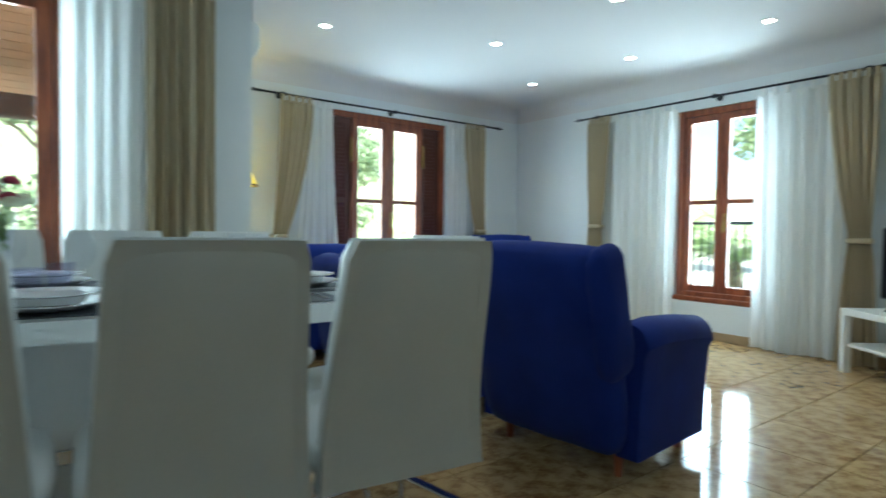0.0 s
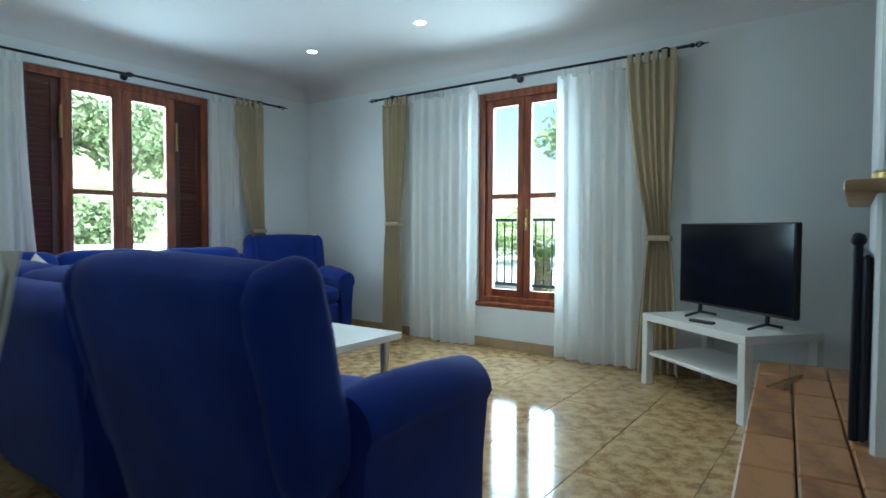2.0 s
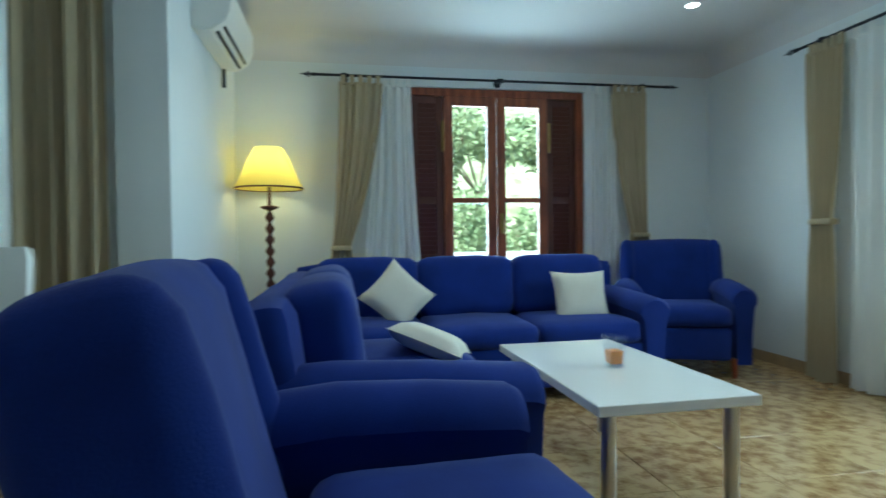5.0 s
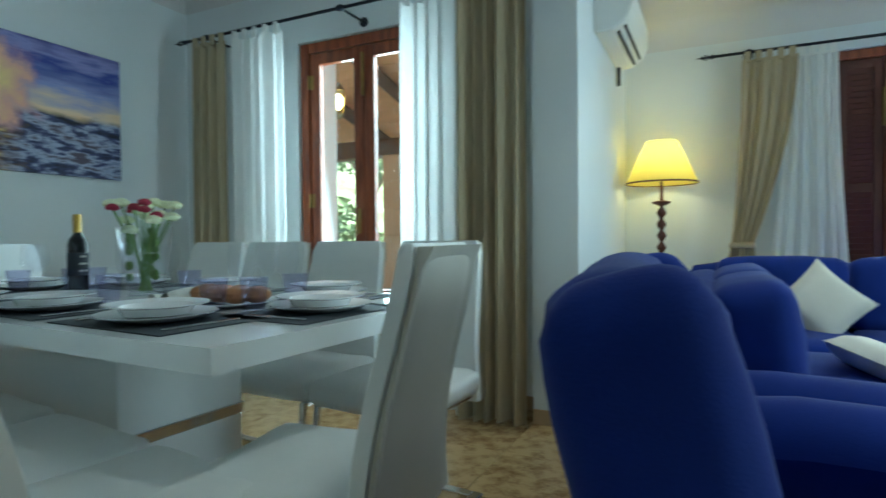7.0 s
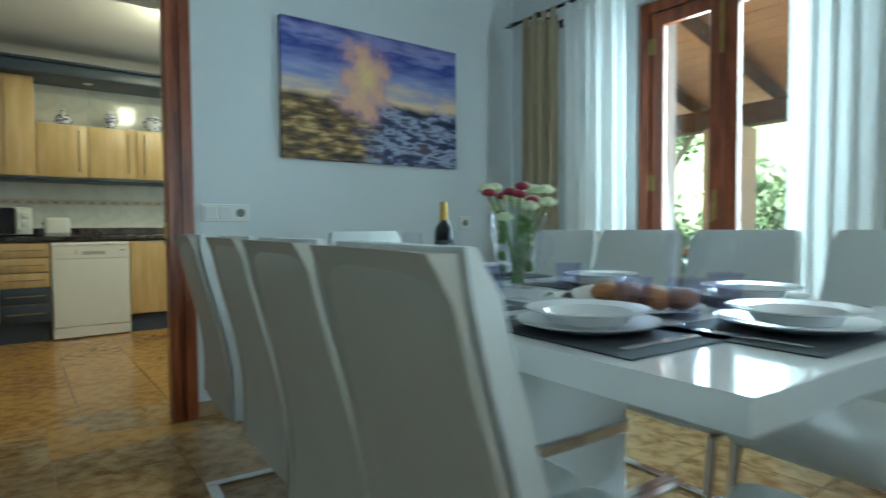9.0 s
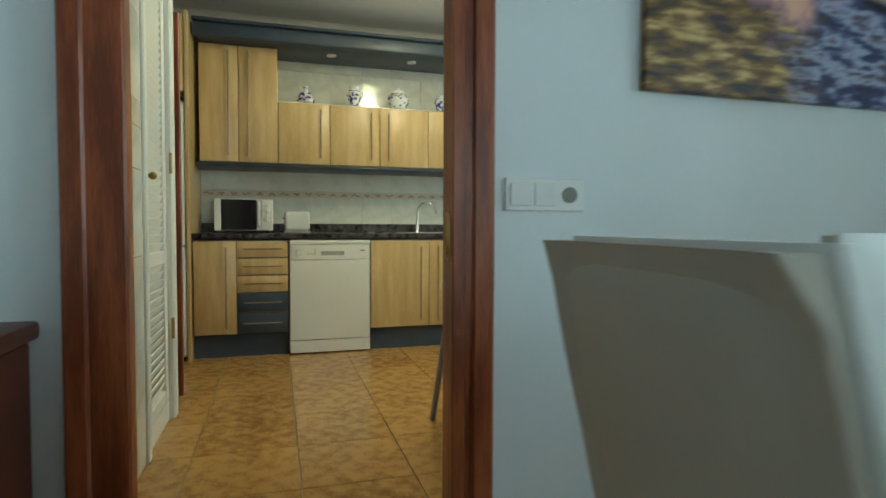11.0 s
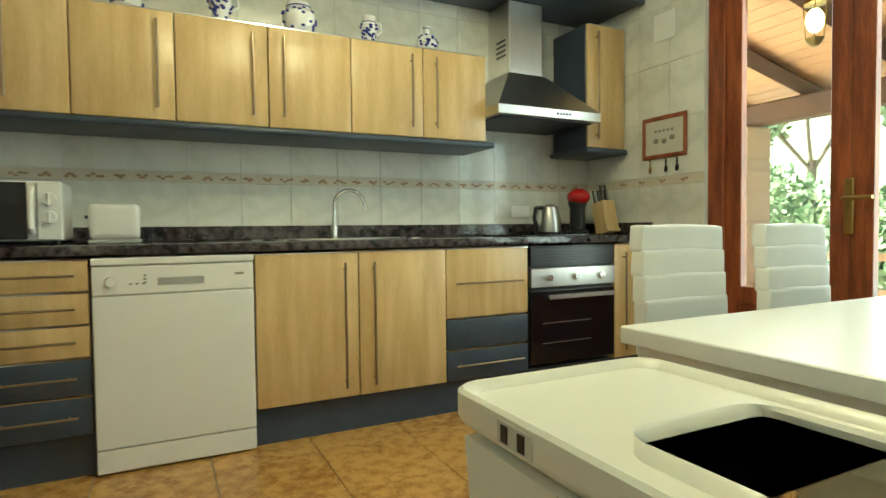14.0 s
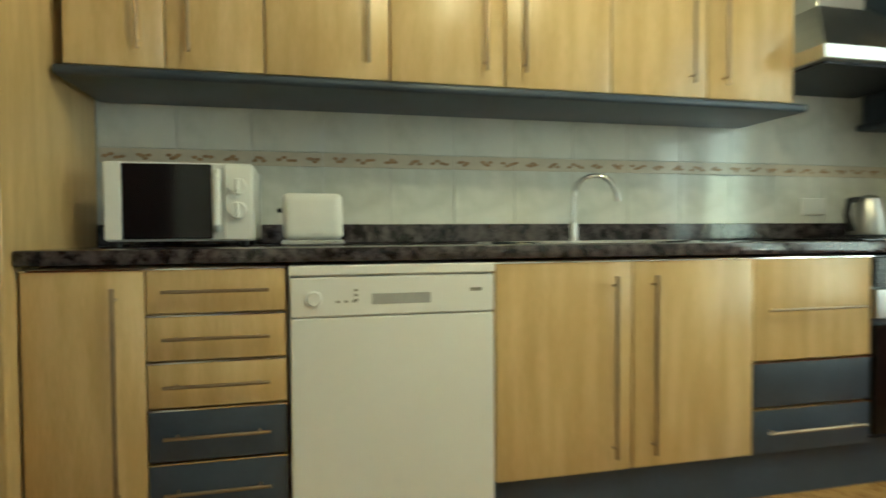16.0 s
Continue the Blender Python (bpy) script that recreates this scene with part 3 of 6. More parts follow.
def sofa(label, length, m, cushions, ends=(True, True)):
    """Faces local -y, its length along x from 0, its back at y = 0."""
    so = thing("sofa", label, "sofa", "blue sofas", m)
    soft("base", so, BLUE, 0.03, length - 0.03, -0.78, -0.05, 0.07, 0.32, 0.03)
    lean = Matrix.Translation((0, -0.1, 0.1)) @ Matrix.Rotation(radians(-7), 4, "X") @ Matrix.Translation((0, 0.1, -0.1))
    soft("back_frame", so, BLUE, 0.0, length, -0.20, -0.03, 0.08, 0.79, 0.07, lean)
    w = (length - 0.30) / cushions
    for i in range(cushions):
        a = 0.15 + i * w
        soft("back_cushion", so, BLUE, a + 0.004, a + w - 0.004, -0.36, -0.15, 0.42, 0.80, 0.06, lean, 0.015)
        soft("seat_cushion", so, BLUE, a + 0.004, a + w - 0.004, -0.80, -0.20, 0.31, 0.45, 0.05, None, 0.02)
    for e, x in zip(ends, (0.08, length - 0.08)):
        if e:
            bm = arm_mesh(-0.02, 0.76, 0, 0.17, 0.60)
            bm.transform(Matrix.Translation((x, -0.04, 0)) @ Matrix.Rotation(radians(-90), 4, "Z"))
            part("armrest", bm, BLUE, so)
    for x in (0.12, length - 0.12):
        for y in (-0.12, -0.7):
            bm = bmesh.new()
            rod(bm, (x, y, 0), (x, y, 0.09), 0.018, 0.024)
            part("leg", bm, WOOD, so)
    return so


sofa("long royal blue fabric sofa below the wide window", 2.20, pose(1.62, 4.52, 0), 3, (False, True))
sofa("royal blue fabric sofa with its back to the dining area", 1.50, pose(1.68, 2.16, 0, 0, 0, 90), 2, (True, False))


def cushion(label, m, sprig=True):
    cu = thing("cushion", label, "cushion", "cream cushions", m)
    bm = bmesh.new()
    n = 12
    for side in (1, -1):
        g = [[bm.verts.new(((i / n - .5) * 0.40 * (1 - 0.10 * (1 - abs(2 * j / n - 1) ** 2) * abs(2 * i / n - 1)), (j / n - .5) * 0.40 * (1 - 0.10 * (1 - abs(2 * i / n - 1) ** 2) * abs(2 * j / n - 1)),
                            side * 0.065 * ((1 - (2 * i / n - 1) ** 4) * (1 - (2 * j / n - 1) ** 4)) ** 0.6)) for j in range(n + 1)] for i in range(n + 1)]
        for i in range(n):
            for j in range(n):
                bm.faces.new((g[i][j], g[i + 1][j], g[i + 1][j + 1], g[i][j + 1]))
    bmesh.ops.remove_doubles(bm, verts=bm.verts[:], dist=0.0005)
    part("cover", bm, PILLOW, cu)
    if sprig:
        bm = bmesh.new()
        for k in range(9):
            a = random.uniform(-0.09, 0.09)
            b = random.uniform(-0.09, 0.09)
            ball(bm, (a, b, 0.060 - 0.4 * (a * a + b * b)), 0.014, (1, 0.6, 0.25), 8, 5)
        part("print", bm, STALK, cu, "grey-brown printed sprig")
    return cu


cushion("cream cushion standing on its corner against the blue sofa", pose(2.25, 4.05, 0.60, 68, 0, 8) @ pose(0, 0, 0, 0, 0, 45) @ Matrix.Scale(0.86, 4), False)
cushion("cream cushion with a printed sprig against the blue sofa", pose(3.40, 4.02, 0.565, 66, 0, -6) @ Matrix.Scale(0.88, 4))
cushion("cream cushion lying against the arm of the blue sofa", pose(2.30, 3.08, 0.50, 20, 8, 70) @ Matrix.Scale(0.85, 4), False)


def leggy_table(name, label, lx, ly, h, top, leg, m, material, shelf=None, round_legs=None):
    t = thing(name, label, "table", m=m)
    slab("tabletop", t, material, -lx / 2, lx / 2, -ly / 2, ly / 2, h - top, h, bevel=0.003)
    for sx in (-1, 1):
        for sy in (-1, 1):
            bm = bmesh.new()
            x, y = sx * (lx / 2 - leg * 0.5 - (0.04 if round_legs else 0)), sy * (ly / 2 - leg * 0.5 - (0.04 if round_legs else 0))
            if round_legs:
                rod(bm, (x, y, 0), (x, y, h - top), leg / 2, seg=18)
            else:
                box(bm, x - leg / 2, x + leg / 2, y - leg / 2, y + leg / 2, 0, h - top, 0.003)
            part("leg", bm, round_legs or material, t)
    if shelf:
        slab("shelf", t, material, -lx / 2 + 0.02, lx / 2 - 0.02, -ly / 2 + 0.02, ly / 2 - 0.02, shelf - 0.012, shelf + 0.008)
    return t


ct = leggy_table("coffee_table", "white lacquered coffee table on steel tube legs", 0.56, 1.03, 0.435, 0.035, 0.045, pose(2.95, 2.76, 0, 0, 0, 1), LACQUER, None, STEEL)
gl = thing("drinking_glass", "square tapered glass half full of orange juice on the coffee table", "glass", m=pose(2.97, 2.72, 0.435))
bm = bmesh.new()
for a, b in ((0.026, 0.037), (0.023, 0.034)):
    r = bmesh.ops.create_cone(bm, cap_ends=False, segments=4, radius1=a * 1.41, radius2=b * 1.41, depth=0.125, matrix=Matrix.Translation((0, 0, 0.064)) @ Matrix.Rotation(radians(45), 4, "Z"))
box(bm, -0.026, 0.026, -0.026, 0.026, 0.0, 0.012)
part("tumbler", bm, DRINK, gl)
bm = bmesh.new()
bmesh.ops.create_cone(bm, cap_ends=True, segments=4, radius1=0.031, radius2=0.037, depth=0.05, matrix=Matrix.Translation((0, 0, 0.039)) @ Matrix.Rotation(radians(45), 4, "Z"))
part("juice", bm, JUICE, gl)

TVM = pose(4.57, 0.95, 0, 0, 0, 51.6)
leggy_table("tv_table", "white laminate side table with a lower shelf under the television", 0.84, 0.50, 0.45, 0.045, 0.05, TVM, SATIN, 0.20)
tv = thing("television", "flat black television on two feet on the white table", "television", m=TVM @ pose(0.02, -0.02, 0.45))
bm = bmesh.new()
box(bm, -0.425, 0.425, -0.012, 0.03, 0.075, 0.565, 0.006)
box(bm, -0.24, 0.24, 0.03, 0.055, 0.10, 0.36, 0.01)
part("housing", bm, BLACK, tv)
slab("screen", tv, SCREEN, -0.415, 0.415, -0.0145, -0.0125, 0.09, 0.555, bevel=0)
tv.matrix_basis = TVM @ pose(-0.05, 0.0, 0.45, 0, 0, 180)
for s in (-1, 1):
    bm = bmesh.new()
    tube(bm, [(s * 0.24, -0.11, 0.008), (s * 0.25, 0, 0.03), (s * 0.24, 0.11, 0.008)], 0.008)
    rod(bm, (s * 0.25, 0, 0.03), (s * 0.25, 0.005, 0.085), 0.012)
    part("foot", bm, BLACK, tv)
rc = thing("remote_control", "black remote control lying on the white table", "remote", m=TVM @ pose(-0.02, 0.17, 0.45, 0, 0, 15))
slab("case", rc, BLACK, -0.075, 0.075, -0.02, 0.02, 0, 0.016, bevel=0.006)
bm = bmesh.new()
for i in range(8):
    for j in range(3):
        box(bm, -0.06 + i * 0.015, -0.052 + i * 0.015, -0.013 + j * 0.010, -0.007 + j * 0.010, 0.016, 0.0175)
part("buttons", bm, STALK, rc)

# fireplace with raised brick hearth
HM = pose(2.44, 0.58, 0, 0, 0, 5)
fp = thing("fireplace", "white plastered fireplace with a raised terracotta hearth and stone mantel", "fireplace")
slab("chimney_breast", fp, WHITE, 3.03, 4.10, -1.0, 0.30, 0.0, 2.44, bevel=0.012)
bm = bmesh.new()
box(bm, 0.02, 1.80, -1.5, -0.02, 0.0, 0.17, m=HM)
part("hearth_base", bm, WHITE, fp, "white plastered hearth base")
slab("mantel", fp, mat("mantel_stone", (0.33, 0.22, 0.12), 0.35, 0.2, 8), 2.97, 4.2, -1.0, 0.38, 1.08, 1.12, bevel=0.012, seg=2)
bm = bmesh.new()
box(bm, 3.10, 3.95, 0.302, 0.33, 0.33, 0.90, 0.01)
for i in range(9):
    box(bm, 3.15 + i * 0.088, 3.17 + i * 0.088, 0.33, 0.35, 0.36, 0.86, 0.004)
for z in (0.38, 0.62, 0.84):
    box(bm, 3.12, 3.93, 0.335, 0.345, z - 0.012, z + 0.012, 0.003)
for x in (3.12, 3.93):
    rod(bm, (x, 0.34, 0.33), (x, 0.34, 0.93), 0.014)
    ball(bm, (x, 0.34, 0.945), 0.022)
part("fire_screen", bm, IRON, fp, "black wrought iron fire screen")
bm = bmesh.new()
box(bm, -0.145, 0.145, -0.068, 0.068, -0.02, 0.02, 0.006)
me_b = part("brick", bm, BRICKM, fp)
me_b.matrix_basis = HM @ pose(0.15, -0.075, 0.30)
for j in range(8):
    for i in range(6):
        if i == 0 and j == 0:
            continue
        x = 0.15 + i * 0.298
        y = -0.075 - j * 0.142
        if HM.to_translation().y + y < -0.95:
            continue
        o = new("brick", me_b.data)
        o.parent = fp
        o.matrix_basis = HM @ pose(x, y, 0.30 + random.uniform(-0.001, 0.001))
bm = bmesh.new()
box(bm, -0.032, 0.032, -0.05, 0.05, -0.055, 0.055, 0.005)
so = part("brick", bm, BRICKM, fp)
so.matrix_basis = HM @ pose(0.05, -0.05, 0.224)
for i in range(1, 25):
    o = new("brick", so.data)
    o.parent = fp
    o.matrix_basis = HM @ pose(0.05 + i * 0.0715, -0.05, 0.224)
for i in range(14):
    o = new("brick", so.data)
    o.parent = fp
    o.matrix_basis = HM @ pose(0.055, -0.13 - i * 0.0715, 0.224, 0, 0, 90)
tn = thing("fire_tongs", "thin brass fire tongs lying on the terracotta hearth", "tongs", m=HM @ pose(1.35, -0.13, 0.325, 0, 0, 160))
bm = bmesh.new()
tube(bm, [(-0.16, 0, 0.006), (0, 0.012, 0.008), (0.16, 0.03, 0.006)], 0.006)
tube(bm, [(-0.16, 0, 0.006), (0, -0.012, 0.008), (0.16, -0.02, 0.006)], 0.006)
part("arms", bm, BRASS, tn)


def candlestick(m, s=1.0):
    c = thing("candlestick", "ornate turned brass candlestick on the mantel", "candlestick", "brass candlesticks", m)
    bm = bmesh.new()
    lathe(bm, [(0.075 * s, 0), (0.075 * s, 0.02 * s), (0.05 * s, 0.045 * s), (0.02 * s, 0.075 * s), (0.03 * s, 0.10 * s), (0.045 * s, 0.14 * s), (0.03 * s, 0.19 * s), (0.016 * s, 0.22 * s), (0.028 * s, 0.25 * s), (0.015 * s, 0.28 * s), (0.02 * s, 0.33 * s), (0.045 * s, 0.36 * s), (0.047 * s, 0.375 * s), (0.02 * s, 0.378 * s)], seg=18)
    part("stem", bm, BRASS, c)
    return c


candlestick(pose(3.08, 0.24, 1.12))
candlestick(pose(3.36, 0.26, 1.12), 0.6)
ck = thing("mantel_clock", "small dark carved wooden clock case on the mantel", "clock", m=pose(3.24, 0.15, 1.12))
bm = bmesh.new()
box(bm, -0.08, 0.08, -0.06, 0.06, 0, 0.03, 0.006)
box(bm, -0.065, 0.065, -0.05, 0.05, 0.03, 0.17, 0.006)
box(bm, -0.08, 0.08, -0.06, 0.06, 0.17, 0.195, 0.008)
part("case", bm, LOUVER, ck)
pf = thing("picture_frame", "tall gilt picture frame leaning over the mantel", "picture frame", m=pose(3.20, 0.0, 1.121))
bm = bmesh.new()
for a in ((0.0, 0.04, -0.45, -0.38, 0, 0.85), (0.0, 0.04, -0.06, 0.01, 0, 0.85), (0.0, 0.04, -0.38, -0.06, 0, 0.07), (0.0, 0.04, -0.38, -0.06, 0.78, 0.85)):
    box(bm, *a, 0.012, 2)
part("moulding", bm, mat("gilt_moulding", (0.30, 0.21, 0.10), 0.4, 0.3, 14, 0.4, metal=0.3), pf)
slab("panel", pf, LOUVER, 0.015, 0.025, -0.38, -0.06, 0.07, 0.78, bevel=0)

# standing lamp
fl = thing("floor_lamp", "tall turned dark wood floor lamp with a lit yellow shade", "lamp", m=pose(1.43, 4.78, 0) @ Matrix.Diagonal((1, 1, 1.045, 1)))
bm = bmesh.new()
prof = [(0.055, 0.10), (0.05, 0.16), (0.02, 0.19)]
z = 0.2
while z < 1.05:
    prof += [(0.013, z), (0.030, z + 0.025), (0.030, z + 0.04), (0.013, z + 0.065)]
    z += 0.075
prof += [(0.012, 1.10), (0.06, 1.12), (0.06, 1.13), (0.012, 1.14), (0.010, 1.26)]
lathe(bm, prof, seg=16)
part("stem", bm, LOUVER, fl)
for a in range(3):
    bm = bmesh.new()
    t = a * 2.094 + 0.5
    tube(bm, [(0.03 * math.cos(t), 0.03 * math.sin(t), 0.14), (0.12 * math.cos(t), 0.12 * math.sin(t), 0.09), (0.19 * math.cos(t), 0.19 * math.sin(t), 0.022)], 0.02)
    part("foot", bm, LOUVER, fl)
bm = bmesh.new()
lathe(bm, [(0.232, 1.25), (0.200, 1.315), (0.168, 1.38), (0.135, 1.45), (0.098, 1.52)], seg=32, cap=False)
part("shade", bm, SHADE, fl, "yellow pleated fabric shade")
bm = bmesh.new()
lathe(bm, [(0.234, 1.244), (0.236, 1.250), (0.234, 1.255)], seg=32, cap=False)
part("shade_trim", bm, LOUVER, fl, "dark braid along the rim")
bm = bmesh.new()
ball(bm, (0, 0, 1.36), 0.035)
part("bulb", bm, WARM, fl)
lamp("floor_lamp_light", "POINT", pose(1.43, 4.78, 1.46), 1.6, (1, 0.80, 0.42), radius=0.06)

ac = thing("air_conditioner", "white wall-mounted split air conditioner", "air conditioner", m=pose(JOGX, 4.25, 2.07))
bm = bmesh.new()
pr = [(0, 0), (0.10, 0.0), (0.17, 0.05), (0.20, 0.12), (0.20, 0.24), (0.17, 0.28), (0, 0.28)]
ra = [bm.verts.new((x, -0.40, z)) for x, z in pr]
rb = [bm.verts.new((x, 0.40, z)) for x, z in pr]
for i in range(len(pr)):
    j = (i + 1) % len(pr)
    bm.faces.new((ra[i], ra[j], rb[j], rb[i]))
bm.faces.new(ra[::-1])
bm.faces.new(rb)
bmesh.ops.bevel(bm, geom=bm.edges[:], offset=0.008, segments=2, affect="EDGES")
part("casing", bm, SATIN, ac)
for i in range(2):
    bm = bmesh.new()
    box(bm, 0.112 + i * 0.035, 0.128 + i * 0.035, -0.33, 0.33, 0.002 + i * 0.03, 0.02 + i * 0.03, 0.003, m=pose(0, 0, 0))
    part("air_slot", bm, BLACK, ac, "dark air outlet slot")
bm = bmesh.new()
rod(bm, (0.02, 0.34, 0.0), (0.02, 0.34, -0.12), 0.012)
part("pipe", bm, BLACK, ac)

# ceiling spots
LIVING_SPOTS = [(1.84, 3.85), (3.07, 3.35), (3.07, 2.22), (4.19, 1.78), (4.19, 2.89), (4.19, 4.03), (3.07, 1.1), (1.84, 2.7), (1.84, 1.5)]


def spot(x, y, z, power, color):
    s = thing("ceiling_spot", "small round lit recessed ceiling spotlight", "spotlight", "recessed spotlights", pose(x, y, z))
    bm = bmesh.new()
    lathe(bm, [(0.030, -0.001), (0.045, -0.006), (0.05, -0.001), (0.05, 0.0)], seg=20, cap=False)
    part("ring", bm, PLASTER, s)
    bm = bmesh.new()
    lathe(bm, [(0.001, -0.004), (0.036, -0.004), (0.036, -0.002)], seg=20)
    part("lens", bm, BULB, s)
    lamp("spot_light", "SPOT", pose(x, y, z - 0.02), power, color, cone=110)


for x, y in LIVING_SPOTS:
    spot(x, y, LIV_H, 4, (1, 0.95, 0.88))

# ---- curtains ----


def drape(name, parent, material, x0, x1, z0, z1, folds, amp=0.022, tie=None, y=0.0, seed=0):
    """A hanging cloth in the wall's frame. tie: (height, x, half-width) where it is gathered."""
    rnd = random.Random(seed)
    ph = [rnd.uniform(0, 6.28) for _ in range(4)]
    nu, nv = folds * 8, 26
    bm = bmesh.new()
    g = []
    for j in range(nv + 1):
        v = j / nv
        z = z1 + (z0 - z1) * v
        a, b = x0, x1
        if tie:
            tz, tx, tw = tie
            if z > tz:
                k = ((z1 - z) / (z1 - tz)) ** 1.7
            else:
                k = max(0.0, 1 - ((tz - z) / (tz - z0 + 1e-6)) ** 0.6 * 0.75)
                a, b = tx - (x1 - x0) * 0.5, tx + (x1 - x0) * 0.5
            a, b = a + (tx - tw - a) * k, b + (tx + tw - b) * k
        row = []
        for i in range(nu + 1):
            u = i / nu
            uu = u + 0.018 * math.sin(9 * u + ph[0]) + 0.006 * math.sin(3 * v + 20 * u + ph[3])
            d = amp * math.sin(2 * math.pi * folds * uu + ph[1] + 0.8 * math.sin(2 * v + ph[2])) * (0.6 + 0.5 * v)
            d += amp * 0.4 * math.sin(2 * math.pi * folds * 0.37 * u + ph[2] + v)
            row.append(bm.verts.new((a + (b - a) * u, y + d, z + 0.008 * math.sin(8 * u + ph[0]) * (v > 0.98))))
        g.append(row)
    for j in range(nv):
        for i in range(nu):
            bm.faces.new((g[j][i], g[j][i + 1], g[j + 1][i + 1], g[j + 1][i]))
    n = max(3, folds // 1)
    for i in range(n):
        c = x0 + (x1 - x0) * (i + 0.5) / n
        box(bm, c - 0.018, c + 0.018, y - 0.012, y + 0.012, z1 - 0.02, z1 + 0.052, 0.003)
    return part(name, bm, material, parent)


def curtain(label, m, material, x0, x1, z0, z1, folds, amp=0.022, tie=None, y=0.0, seed=0):
    c = thing("curtain", label, "curtain", "window curtains", m)
    drape("cloth", c, material, x0, x1, z0, z1, folds, amp, tie, y, seed)
    if tie:
        bm = bmesh.new()
        tz, tx, tw = tie
        box(bm, tx - tw - 0.012, tx + tw + 0.012, y - 0.035, y + 0.035, tz - 0.02, tz + 0.02, 0.012, 2)
        part("tieback", bm, material, c, "gathered cloth tieback")
    return c


def rail(label, m, x0, x1, z, brackets, off=0.10):
    r = thing("curtain_rod", label, "curtain rod", "curtain rods", m)
    bm = bmesh.new()
    rod(bm, (x0, 0, z), (x1, 0, z), 0.010)
    part("pole", bm, IRON, r)
    for x, s in ((x0, -1), (x1, 1)):
        bm = bmesh.new()
        ball(bm, (x, 0, z), 0.016)
        for k in range(4):
            t = k * 1.571
            tube(bm, [(x + s * 0.012, 0, z), (x + s * 0.04, 0.018 * math.cos(t), z + 0.018 * math.sin(t)), (x + s * 0.075, 0, z)], 0.0035, 6)
        rod(bm, (x + s * 0.07, 0, z), (x + s * 0.10, 0, z), 0.006, 0.002)
        part("finial", bm, IRON, r, "twisted iron finial")
    for x in brackets:
        bm = bmesh.new()
        rod(bm, (x, 0, z), (x, off if x < 0.9 else min(off, 0.10), z), 0.008)
        ball(bm, (x, 0, z), 0.024, (1.4, 1, 0.8))
        rod(bm, (x, off - 0.008, z), (x, off, z), 0.03)
        part("bracket", bm, IRON, r)
    return r


EM, NM, DM = pose(EAST - 0.10, 2.53, 0, 0, 0, -90), pose(3.16, NORTH - 0.10, 0), pose(-0.205, DIN - 0.25, 0)
rail("black wrought iron curtain rod over the east window", EM, -1.46, 1.30, 2.165, (-1.25, 0.0, 1.13))
curtain("beige curtain tied back beside the east window", EM, BEIGE, -1.36, -1.08, 0.01, 2.11, 5, 0.022, (1.02, -1.24, 0.075), 0, 1)
curtain("white sheer curtain hanging to the floor", EM, SHEER, -1.06, -0.36, 0.01, 2.11, 7, 0.024, None, 0.01, 2)
curtain("white sheer curtain hanging to the floor", EM, SHEER, 0.36, 1.0, 0.01, 2.11, 7, 0.024, None, 0.01, 3)
curtain("beige curtain tied back to a wall hook", EM, BEIGE, 0.88, 1.22, 0.01, 2.11, 6, 0.022, (0.92, 1.12, 0.07), -0.03, 4)
rail("black wrought iron curtain rod over the wide north window", NM, -1.42, 1.42, 2.165, (-1.2, 0.0, 1.2))
curtain("beige curtain tied back beside the lamp", NM, BEIGE, -1.24, -0.92, 0.01, 2.11, 5, 0.022, (0.88, -1.24, 0.065), -0.02, 5)
curtain("white sheer curtain beside the wide window", NM, SHEER, -0.98, -0.70, 0.01, 2.11, 5, 0.024, (0.70, -0.86, 0.22), 0.01, 6)
curtain("white sheer curtain beside the wide window", NM, SHEER, 0.70, 0.98, 0.01, 2.11, 4, 0.024, None, 0.01, 7)
curtain("beige curtain tied back beside the wide window", NM, BEIGE, 0.92, 1.22, 0.01, 2.11, 5, 0.022, (0.95, 1.16, 0.065), -0.02, 8)
rail("black wrought iron curtain rod over the terrace door", DM, -1.28, 1.10, 2.29, (-1.08, 0.0, 1.02), 0.25)
curtain("beige floor-length curtain beside the terrace door", DM, BEIGE, -1.20, -0.89, 0.01, 2.24, 4, 0.03, None, -0.02, 9)
curtain("white sheer curtain beside the terrace door", DM, SHEER, -0.87, -0.44, 0.01, 2.24, 5, 0.026, None, 0.0, 10)
curtain("white sheer curtain beside the terrace door", DM, SHEER, 0.40, 0.82, 0.01, 2.24, 5, 0.03, None, 0.0, 11)
curtain("long beige curtain beside the wall corner", DM, BEIGE, 0.77, 1.13, 0.01, 2.24, 5, 0.042, None, -0.04, 12)

# ---- dining room ----
TM = pose(0.06, 1.93, 0, 0, 0, -4)
dt = thing("dining_table", "white gloss dining table on a panelled pedestal with a steel band", "table", m=TM)
bm = bmesh.new()
n = 24
top = [(-0.93 + 1.86 * i / n, -0.49 - 0.02 * (1 - (2 * i / n - 1) ** 2)) for i in range(n + 1)]
top += [(0.93 - 1.86 * i / n, 0.49 + 0.02 * (1 - (2 * i / n - 1) ** 2)) for i in range(n + 1)]
va = [bm.verts.new((x, y, 0.70)) for x, y in top]
vb = [bm.verts.new((x, y, 0.75)) for x, y in top]
for i in range(len(top)):
    j = (i + 1) % len(top)
    bm.faces.new((va[i], va[j], vb[j], vb[i]))
bm.faces.new(va[::-1])
bm.faces.new(vb)
part("tabletop", bm, LACQUER, dt)
slab("pedestal", dt, LACQUER, -0.55, 0.18, -0.22, 0.22, 0.06, 0.70, bevel=0.006)
slab("steel_band", dt, CHROME, -0.555, 0.185, -0.225, 0.225, 0.335, 0.375, bevel=0.003, label="polished steel band")
